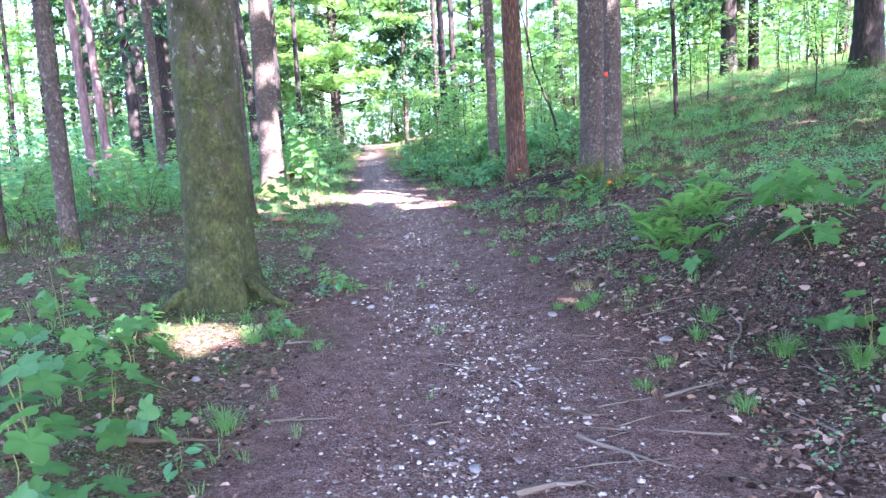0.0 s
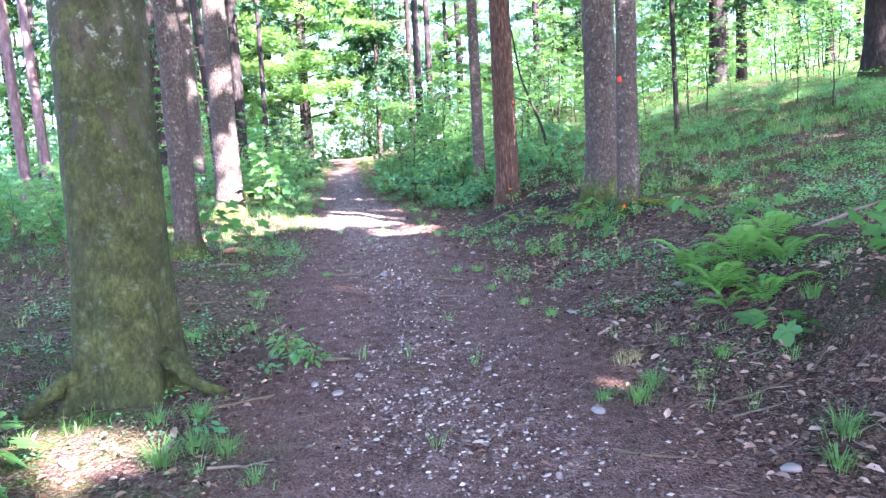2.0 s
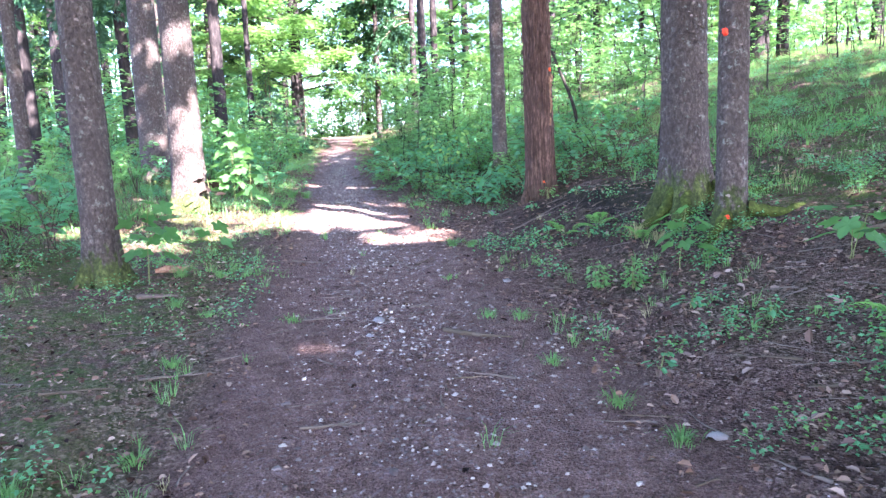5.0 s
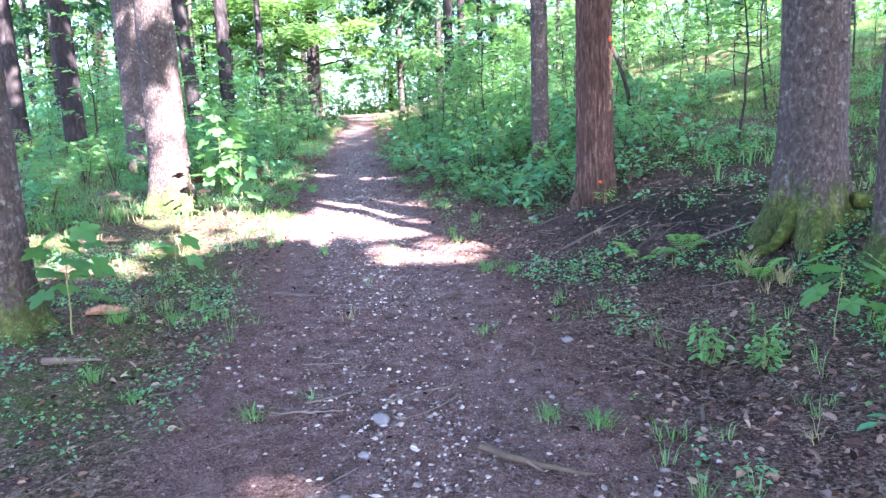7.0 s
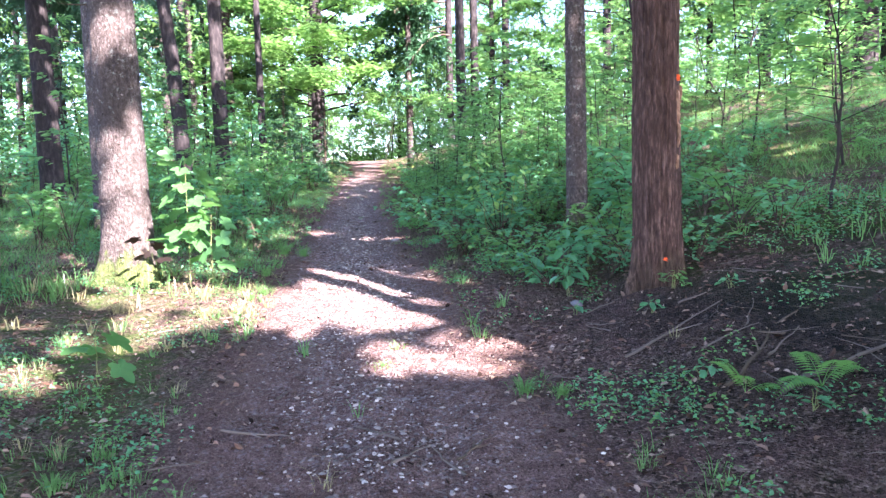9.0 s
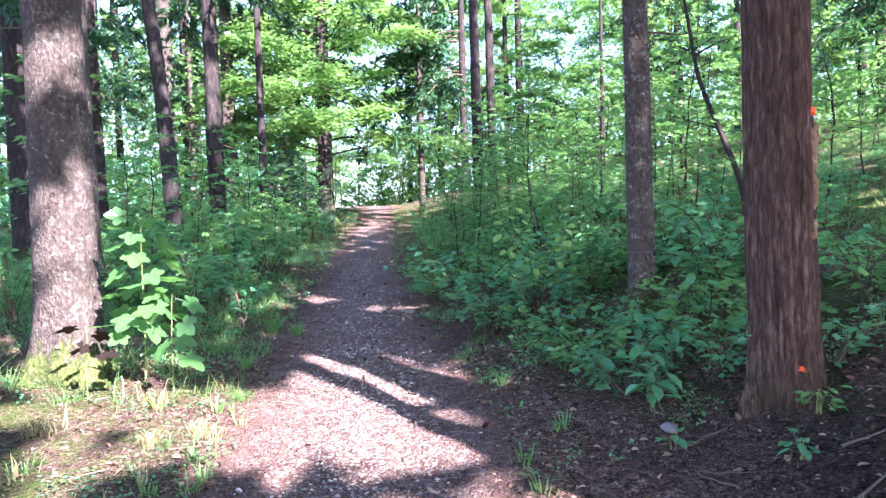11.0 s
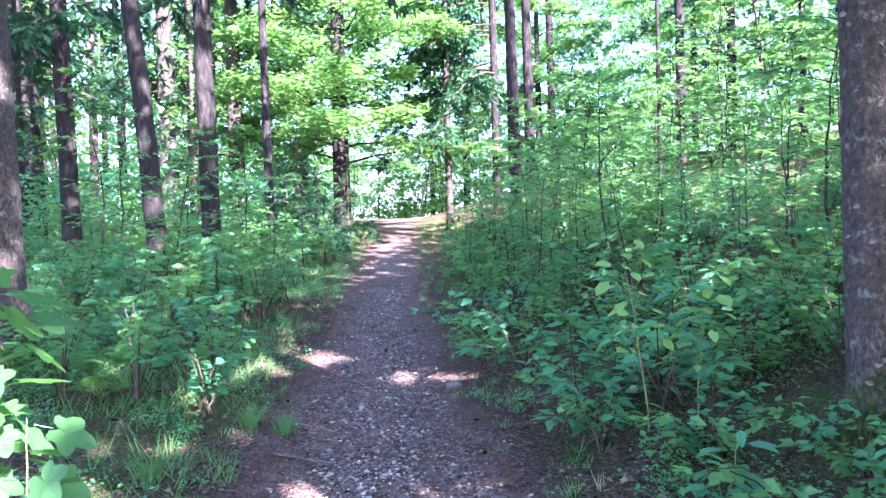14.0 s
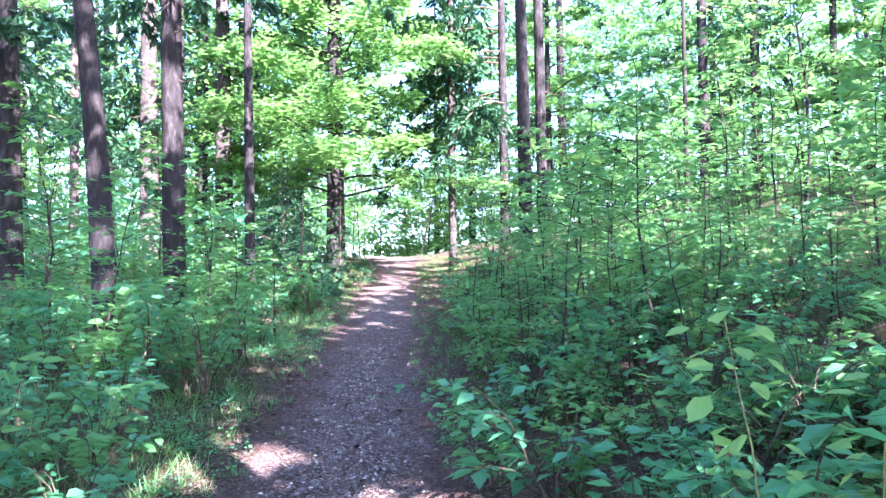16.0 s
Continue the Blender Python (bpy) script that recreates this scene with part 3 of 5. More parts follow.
def bark_flakes(e, r0, height, lean, n, seed):
    """Small curled scales that stand off a spruce's bark."""
    g = np.random.default_rng(seed)
    h, th = g.uniform(.15, 4.2, n), g.uniform(0, 6.283, n)
    out_ = np.stack([np.cos(th), np.sin(th), 0 * th], -1)
    r = r0 * (1 - .72 * h / height) * 1.0 + r0 * .5 * np.exp(-h / max(r0 * .95, .08))
    p = out_ * r[:, None] + np.stack([lean[0] * h, lean[1] * h, h], -1)
    way = np.stack([-np.sin(th), np.cos(th), g.normal(0, .5, n)], -1) * g.choice([-1, 1], (n, 1)) + out_ * .35
    v, f = leaves(p, way, out_ + g.normal(0, .25, (n, 3)), g.uniform(.012, .04, n), (OVAL[0] * np.array([1, 1.3, 3]), OVAL[1]))
    part("flaky_bark", tri_mesh("flaky_bark", v, f, FLAKES), e, kind="stuff")


FLAKES = plain_material("bark_scales", [(0.2, (0.035, 0.026, 0.02)), (0.5, (0.10, 0.075, 0.06)), (0.85, (0.22, 0.175, 0.15))], 20)
for x, y, r0, height, lean, n in ((-2.8, 10.1, .145, 18, (-.025, 0), 260), (-3.39, 14.45, .235, 20, (-.018, 0), 420), (2.32, 10.55, .215, 20, (-.01, 0), 520), (2.38, 9.72, .12, 18, (.005, 0), 260), (1.16, 14.9, .115, 18, (-.01, 0), 320)):
    bark_flakes([o for o in bpy.data.objects if o.get("category") == "tree" and abs(o.location.x - x) < .01 and abs(o.location.y - y) < .01][0], r0, height, lean, n, int(y * 100))

# ---- canopy that shades the place ----
def canopy():
    n = 60000
    q = np.stack([rng.uniform(-14, 15, n), rng.uniform(-5, 31, n)], -1)
    dens = np.clip(1.15 - .07 * np.maximum(q[:, 1] - 18, 0) * np.where(q[:, 0] < -3.5, np.where(q[:, 0] < -7, .9, .5), 1) - .035 * np.maximum(q[:, 0] - 4, 0) - .55 * (q[:, 0] > -.3) * (q[:, 1] > 15.5) - .3 * (q[:, 0] < -2.2) * (q[:, 1] > 15.5) - .25 * (q[:, 0] < -3.8) * (q[:, 1] > 9), .1, 1)
    q = q[rng.uniform(0, 1, n) < dens]
    q = np.concatenate([q, np.stack([rng.uniform(-5.5, -1.5, 5000), rng.uniform(5.8, 11, 5000)], -1)])
    q = np.concatenate([q, np.stack([rng.uniform(-2.2, 2.6, 6500), rng.uniform(1.5, 12, 6500)], -1), np.stack([rng.uniform(-2.4, 0, 700), rng.uniform(15, 21, 700)], -1), np.stack([rng.uniform(.2, 4, 3500), rng.uniform(11, 15.8, 3500)], -1)])
    h = rng.uniform(7.5, 13, len(q))
    s = np.array(TO_SUN)
    p = np.stack([q[:, 0], q[:, 1], smooth_ground(q[:, 0], q[:, 1])], -1) + s * (h / s[2])[:, None]
    p = p[shades(p, .22)]
    way = rng.normal(0, 1, (len(p), 3)) * np.array([1, 1, .3])
    v, f = leaves(p - way * .2, way, rng.normal(0, .5, (len(p), 3)) + np.array([0, 0, 1]), rng.uniform(.45, .75, len(p)), TRI)
    return tagged(new("canopy", tri_mesh("canopy", v, f, LEAF_CANOPY)), "dense green canopy of the forest overhead", "foliage", kind="stuff")


canopy()

# ---- undergrowth ----
def wobble(n, size, g):
    return np.cumsum(g.normal(0, size, (n, 3)), 0)


def shrub_parts(h, spread, stems, per_stem, size, seed, shape=OVAL):
    """Arching stems with alternate leaves that lie rather flat."""
    g = np.random.default_rng(seed)
    tubes, P, W = [], [], []
    for _ in range(stems):
        th = g.uniform(0, 6.283)
        k = np.linspace(0, 1, 7)
        out_, hh = spread * g.uniform(.35, 1), h * g.uniform(.5, 1)
        p = np.stack([np.cos(th) * out_ * k ** 1.3, np.sin(th) * out_ * k ** 1.3, hh * np.sin(k * 1.75) / math.sin(1.5)], -1) + wobble(7, .012, g)
        p[0] = (g.normal(0, .05), g.normal(0, .05), -.05)
        tubes.append(tube(p, .006 * (1.15 - k), 3))
        u = g.uniform(.22, 1, per_stem)
        q = np.stack([np.interp(u, k, p[:, a]) for a in range(3)], -1)
        a2 = th + g.choice([-1, 1], per_stem) * g.uniform(.5, 1.5, per_stem)
        w = np.stack([np.cos(a2), np.sin(a2), g.uniform(-.35, .35, per_stem)], -1)
        P.append(q + w * .03), W.append(w)
    P, W = np.concatenate(P), np.concatenate(W)
    up = np.array([0, 0, 1]) + g.normal(0, .5, (len(P), 3))
    return joined(tubes), leaves(P, W, up, size * g.uniform(.45, 1.35, len(P)), shape)


def sapling_parts(h, branches, per_branch, size, seed, shape=OVAL, reach=.34, low=.2, thick=.008):
    """A thin stem with twigs that carry flat sprays of leaves."""
    g = np.random.default_rng(seed)
    k = np.linspace(0, 1, 12)
    p = np.stack([g.normal(0, .05) * h * k ** 2, g.normal(0, .05) * h * k ** 2, h * k - .05], -1) + wobble(12, .008 * h, g) * np.array([1, 1, 0])
    tubes, P, W = [tube(p, thick * h ** .6 * (1.1 - k), 5)], [], []
    for i in range(branches):
        u = low + (1 - low) * (i + g.uniform(0, 1)) / branches
        o = np.array([np.interp(u, k, p[:, a]) for a in range(3)])
        th, ln = i * 2.4 + g.uniform(-.5, .5), h * reach * (1.15 - u) * g.uniform(.6, 1.2) + .08
        kk = np.linspace(0, 1, 3)
        b = o + np.stack([np.cos(th) * ln * kk, np.sin(th) * ln * kk, ln * (.45 * kk - .25 * kk * kk)], -1) + wobble(3, .015 * ln, g)
        tubes.append(tube(b, .0035 * h ** .5 * (1.1 - kk), 3))
        v = g.uniform(.15, 1, per_branch)
        q = np.stack([np.interp(v, kk, b[:, a]) for a in range(3)], -1)
        a2 = th + g.choice([-1, 1], per_branch) * g.uniform(.3, 1.2, per_branch)
        w = np.stack([np.cos(a2), np.sin(a2), g.uniform(-.3, .15, per_branch)], -1)
        P.append(q + w * .04 + g.normal(0, .03, q.shape) * ln), W.append(w)
    P, W = np.concatenate(P), np.concatenate(W)
    up = np.array([0, 0, 1]) + g.normal(0, .3, (len(P), 3))
    return joined(tubes), leaves(P, W, up, size * g.uniform(.6, 1.25, len(P)), shape)


def plant(name, label, category, stem, foliage, stem_mat, leaf_mat, group=""):
    e = tagged(new(name), label, category, group)
    part("stem", tri_mesh("stem", *stem, stem_mat), e, kind="stuff")
    part("foliage", tri_mesh("foliage", *foliage, leaf_mat), e, kind="stuff")
    return e


TRUNKS = [(o.location.x, o.location.y) for o in bpy.data.objects if o.parent is None and o.get("category") == "tree"]


def clear(x, y, r=.3):
    return all((x - a) ** 2 + (y - b) ** 2 > r * r for a, b in TRUNKS)


def stand(ob, x, y, size=1.0, turn=None, lean=0.0):
    turn = rng.uniform(0, 360) if turn is None else turn
    ob.matrix_basis = pose(x, y, float(ground_z(x, y)) - .01, rng.normal(0, 4), rng.normal(0, 4) + lean, turn) @ Matrix.Scale(size, 4)
    return ob


def scatter(protos, spots, smin=.75, smax=1.25):
    used = set()
    for x, y in spots:
        i = int(rng.integers(len(protos)))
        ob = protos[i] if i not in used else copy_thing(protos[i], I4)
        used.add(i)
        stand(ob, x, y, rng.uniform(smin, smax))
    for i, p in enumerate(protos):
        if i not in used:
            stand(p, *spots[-1])


def spots(n, x0, x1, y0, y1, keep, gap=.3, r=.3):
    """Random places in a stretch of the plan."""
    got = []
    for _ in range(n * 12):
        if len(got) == n:
            break
        x, y = rng.uniform(x0, x1), rng.uniform(y0, y1)
        if keep(x - float(path_x(y)), y, float(path_half(y))) and clear(x, y, r) and all((x - a) ** 2 + (y - b) ** 2 > gap * gap for a, b in got[-90:]):
            got.append((x, y))
    return got


brambles = [plant("bramble_shrub", "low leafy green shrub in dense undergrowth", "shrub", *shrub_parts(.26 + .06 * i, .6, 8, 17, .055 + .009 * i, 100 + i, LEAF4), TWIG, LEAF_BRIGHT if i in (0, 2, 4) else LEAF_SHRUB, "undergrowth shrubs") for i in range(6)]
scatter(brambles, spots(130, -1, 7, 13.2, 27, lambda d, y, w: d > w + .18 + max(0, 14.6 - y) * .5 and d < 3.0 + max(0, y - 18) * .45, .34)
        + spots(45, 0.2, 2.6, 12.9, 17.5, lambda d, y, w: d > w + .45 + max(0, 14.2 - y) * .7, .22), .7, 1.25)
scatter([copy_thing(b_, I4) for b_ in brambles], spots(95, 2.6, 13, 9, 25, lambda d, y, w: d > 3.0 + max(0, 12 - y) * .4, .5), .3, .65)
left_shrubs = [plant("leafy_shrub", "knee-high leafy shrub with fresh green leaves", "shrub", *shrub_parts(.85, .55, 9, 24, .095, 120 + i, ROUND), TWIG, LEAF_BRIGHT if i % 2 else LEAF_SHRUB, "shrubs in the wood") for i in range(4)]
scatter(left_shrubs, spots(115, -12, -2.0, 15.5, 30, lambda d, y, w: d < -w - .45, .33)
        + spots(30, -6.5, -3.3, 9.3, 15, lambda d, y, w: d < -2.6 - (y > 11.5) * .8, .35) + spots(14, -9, -5, 8.5, 15, lambda d, y, w: True, .5), .6, 1.2)
saplings = [plant("broadleaf_sapling", "slender young broadleaf tree with bright spring leaves", "sapling", *sapling_parts(2.6, 20, 17, .105, 140 + i, FOLD), DARK_STEM, LEAF_BRIGHT, "saplings") for i in range(5)]
scatter(saplings, spots(72, -1.5, 13, 17.5, 34, lambda d, y, w: d > w + .8 + max(0, 20 - y) * .55, .5)
        + spots(16, 3, 12, 13, 22, lambda d, y, w: d > 4.2, .9) + spots(32, -13, -2.5, 19, 34, lambda d, y, w: d < -w - 1.2 - max(0, 22 - y) * .5, .6), .5, 1.35)
scatter([copy_thing(b_, I4) for b_ in left_shrubs], spots(105, -1.4, 6.5, 15.6, 27, lambda d, y, w: d > w + .45 + max(0, 16.6 - y) * .6 and d < 6, .42), .45, .9)
scatter([copy_thing(b_, I4) for b_ in left_shrubs], spots(50, -6, -1.9, 16.2, 25, lambda d, y, w: d < -w - .5, .4), .5, 1.0)
near_saplings = [plant("broadleaf_sapling", "slim young broadleaf sapling with fresh leaves by the path", "sapling", *sapling_parts(1.9, 15, 15, .095, 150 + i, LEAF4, .3), DARK_STEM, LEAF_BRIGHT, "saplings") for i in range(3)]
scatter(near_saplings, spots(62, -1.5, 4.5, 16.8, 27, lambda d, y, w: w + .55 < d < 4.4 and d > 2.6 - (y - 16.8) * .6, .4) + spots(6, -4.5, -2, 19, 25, lambda d, y, w: -2.4 < d < -w - .6, .45), .5, 1.1)
tall = [plant("young_tree", "tall thin young broadleaf tree in sunlight", "young tree", *sapling_parts(6.0, 34, 20, .14, 160 + i, TRI, .26, .22, .009), DARK_STEM, LEAF_YELLOW, "young trees") for i in range(4)]
scatter(tall, spots(46, 2.5, 26, 24, 48, lambda d, y, w: d > 5.5, 1.0) + spots(24, -24, -5, 27, 48, lambda d, y, w: d < -4, 1.0)
        + spots(26, -12, 6, 38, 52, lambda d, y, w: abs(d) > 1.0 or y > 45, .7), .7, 1.3)


def spruce_bough(length, seed, droop=.5):
    """A hanging bough: a bent twig with side twigs full of needles."""
    g = np.random.default_rng(seed)
    k = np.linspace(0, 1, 7)
    p = np.stack([length * k, wobble(7, .02, g)[:, 1], length * (.12 * k - droop * k * k)], -1)
    tubes, P, W = [tube(p, .014 * (1.1 - k), 4)], [], []
    for i in range(int(length * 11)):
        u = g.uniform(.15, 1)
        o = np.array([np.interp(u, k, p[:, a]) for a in range(3)])
        s, ln = g.choice([-1, 1]), length * .42 * (1.1 - u * .7) * g.uniform(.5, 1)
        e = o + np.array([.45 * ln, s * ln * .75, -ln * g.uniform(.2, .8)])
        n = int(14 * ln / .3) + 6
        v = g.uniform(0, 1, (n, 1))
        P.append(o + (e - o) * v)
        W.append((e - o) * .6 / ln + g.normal(0, .35, (n, 3)))
    P, W = np.concatenate(P), np.concatenate(W)
    return joined(tubes), leaves(P, W, np.array([0, 0, 1]) + g.normal(0, .6, P.shape), g.uniform(.09, .19, len(P)), (DIAMOND[0] * np.array([1, .5, 1]), DIAMOND[1]))


BOUGHS = []
for i in range(4):
    wood, fol = spruce_bough(1.5 + .3 * i, 180 + i, .45 + .1 * i)
    BOUGHS.append((tri_mesh("branch", *wood, TWIG), tri_mesh("needles", *fol, NEEDLES)))


def add_boughs(e, n, h0, h1, lo, hi, scale=1.0, r=.1):
    """n boughs on a spruce between the heights, turned between lo and hi degrees."""
    for i in range(n):
        w, f = BOUGHS[int(rng.integers(len(BOUGHS)))]
        h = rng.uniform(h0, h1)
        b = part("branch", w, e)
        b.matrix_basis = pose(0, 0, h, 0, rng.uniform(-8, 12), rng.uniform(lo, hi)) @ Matrix.Scale(scale * rng.uniform(.75, 1.2), 4)
        tagged(part("needles", f, b), kind="stuff")


def young_spruce(x, y, h, seed):
    e = tagged(new("young_spruce"), "young dark green spruce beside the path", "spruce", "young spruces")
    e.location = (x, y, float(ground_z(x, y)) - .02)
    v, f = tube([(0, 0, -.1), (0, 0, h * .5), (.01, 0, h)], [.03, .02, .004], 6)
    part("trunk", tri_mesh("trunk", v, f, TWIG), e)
    n = int(h * 9)
    for i in range(n):
        u = (i + .5) / n
        w, fo = BOUGHS[i % 4]
        b = part("branch", w, e)
        b.matrix_basis = pose(0, 0, h * (.08 + .9 * u), 0, 5 - 14 * (1 - u), i * 137.5) @ Matrix.Scale((1.05 - u) * h * .22 + .05, 4)
        tagged(part("needles", fo, b), kind="stuff")


for x, y, h, sd in ((-3.9, 25.8, 1.9, 1), (-4.6, 27.0, 2.9, 2), (-3.8, 28.8, 2.2, 3), (-5.2, 29.5, 3.4, 4)):
    young_spruce(x, y, h, sd)
for o in [o for o in bpy.data.objects if o.name.startswith("spruce") and o.parent is None]:
    x, y = o.location.x, o.location.y
    if abs(x - .02) < .1 and y > 32:
        add_boughs(o, 24, 3.6, 9.5, 110, 260, 1.6)
    elif y > 24 and x > 9:
        add_boughs(o, 16, 2.5, 9, 0, 360, 1.5)
    elif y > 27 and x < -5:
        add_boughs(o, 11, 3.5, 10, 0, 360, 1.4)
    elif x < -4 and y > 19:
        add_boughs(o, 6, 4, 9, 0, 360, 1.2)
for i, (x, y) in enumerate([(5.6, 33), (8.2, 36), (14, 33), (-11, 27), (-14, 29), (-10.5, 36), (-16, 36), (3, 44), (-1, 47), (-7, 44), (17, 30), (20, 38)]):
    o = tree("spruce", x, y, .16 + .02 * (i % 4), 19, SPRUCE_SHADED, "far spruce with hanging green boughs", (rng.normal(0, .01), 0), 10, .3, .04, 200 + i, 8, (12, 2, 120))
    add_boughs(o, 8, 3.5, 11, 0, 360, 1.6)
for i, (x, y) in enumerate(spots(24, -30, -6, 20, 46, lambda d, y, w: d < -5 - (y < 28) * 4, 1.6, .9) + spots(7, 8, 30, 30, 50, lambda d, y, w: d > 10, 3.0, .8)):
    tree("spruce", x, y, rng.uniform(.07, .17), 18, SPRUCE_SHADED if i % 3 else SPRUCE, "far straight spruce trunk in the wood", (rng.normal(0, .02), 0), 8, .3, .04, 230 + i, 1.0, (9, 2, 200))


def broadleaf_crown(e, h0, h1, reach, limbs, seed, mat, size=.15, many=400, shape=TRI):
    """Limbs with tiers of flat leafy sprays."""
    g = np.random.default_rng(seed)
    for i in range(limbs):
        u = i / limbs
        th, ln, h = i * 2.399 + g.uniform(-.4, .4), reach * (1.05 - .55 * u) * g.uniform(.6, 1.1), h0 + (h1 - h0) * u
        k = np.linspace(0, 1, 7)
        p = np.stack([np.cos(th) * ln * k, np.sin(th) * ln * k, h + ln * (.35 * k - .3 * k * k)], -1) + wobble(7, .04, g)
        n = int(many * ln / 3)
        v = g.uniform(.18, 1, n) ** .8
        q = np.stack([np.interp(v, k, p[:, a]) for a in range(3)], -1)
        side = np.array([-math.sin(th), math.cos(th), 0])
        q = q + side * (g.normal(0, .33, (n, 1)) * (1.2 - v[:, None])) * ln * .5 + g.normal(0, .09, (n, 3))
        w = side * g.choice([-1, 1], (n, 1)) + g.normal(0, .5, (n, 3)) * np.array([1, 1, .4])
        fol = leaves(q, w, np.array([0, 0, 1]) + g.normal(0, .35, (n, 3)), size * g.uniform(.6, 1.3, n), shape)
        b = part("limb", tri_mesh("limb", *tube(p, .03 * (1.08 - k), 4), DARK_STEM), e)
        tagged(part("foliage", tri_mesh("foliage", *fol, mat), b), kind="stuff")


for o in [o for o in bpy.data.objects if o.name.startswith("broadleaf") and o.get("category") == "tree"]:
    broadleaf_crown(o, 2.0, 11, 4.6, 60, 5, LEAF_YELLOW, .15, 800, DIAMOND)
for i, (x, y, h) in enumerate([(-6.8, 37, 12), (2.0, 40, 12), (8.5, 41, 13), (-12, 41, 13), (15.5, 43, 12), (-3, 52, 13), (22, 36, 12), (11.5, 33.5, 10), (-18, 33, 12)]):
    o = tree("broadleaf", x, y, .15, h + 1, SPRUCE_SHADED, "far broadleaf tree with sunlit spring leaves", (0, 0), 8, .3, .04, 300 + i, 2)
    broadleaf_crown(o, 1.6, h, 3.6, 30, 310 + i, LEAF_YELLOW if i % 2 else LEAF_BRIGHT, .2, 600)


def far_woods(name, label, n, box, top, mat, size, seed, keep):
    g = np.random.default_rng(seed)
    m = n // 60
    c = np.stack([g.uniform(box[0], box[1], m), g.uniform(box[2], box[3], m)], -1)
    c = c[keep(c[:, 0] - path_x(c[:, 1]), c[:, 1])]
    h = top * g.uniform(0, 1, len(c)) ** 1.25
    r = g.uniform(.5, 1.4, len(c))
    P = np.repeat(np.stack([c[:, 0], c[:, 1], smooth_ground(c[:, 0], c[:, 1]) + h + .3], -1), 60, 0)
    P = P + g.normal(0, .5, P.shape) * np.repeat(r, 60)[:, None] * np.array([1, 1, .42])
    P[:, 2] = np.maximum(P[:, 2], smooth_ground(P[:, 0], P[:, 1]) + .05)
    W = g.normal(0, 1, P.shape) * np.array([1, 1, .35])
    v, f = leaves(P, W, np.array([0, 0, 1]) + g.normal(0, .45, P.shape), size * g.uniform(.6, 1.3, len(P)), TRI)
    return tagged(new(name, tri_mesh(name, v, f, mat)), label, "foliage", kind="stuff")


far_woods("far_woods", "bright green far foliage on the sunny slope", 150000, (5, 46, 30, 60), 17, LEAF_YELLOW, .25, 11, lambda d, y: d > 6)
far_woods("far_woods", "green far foliage deep in the wood", 150000, (-46, -5, 27, 60), 15, LEAF_YELLOW, .22, 12, lambda d, y: d < -4)
far_woods("far_woods", "sunlit foliage past the end of the path", 110000, (-20, 14, 45, 60), 17, LEAF_YELLOW, .25, 13, lambda d, y: y > 0)
far_woods("far_woods", "leafy undergrowth deep in the wood", 34000, (-30, -5, 24, 50), 1.6, LEAF_SHRUB, .17, 14, lambda d, y: d < -2.5)
far_woods("far_woods", "dense green wood in the distance", 80000, (-48, 44, 62, 84), 17, LEAF_YELLOW, .42, 17, lambda d, y: y > 0)
far_woods("far_woods", "leafy undergrowth where the path ends", 24000, (-14, 9, 42, 54), 3.2, LEAF_BRIGHT, .2, 16, lambda d, y: (np.abs(d) > .9) | (y > 46))
far_woods("far_woods", "leafy undergrowth far up the slope", 22000, (1, 34, 26, 52), 1.3, LEAF_BRIGHT, .16, 15, lambda d, y: d > 1.8)


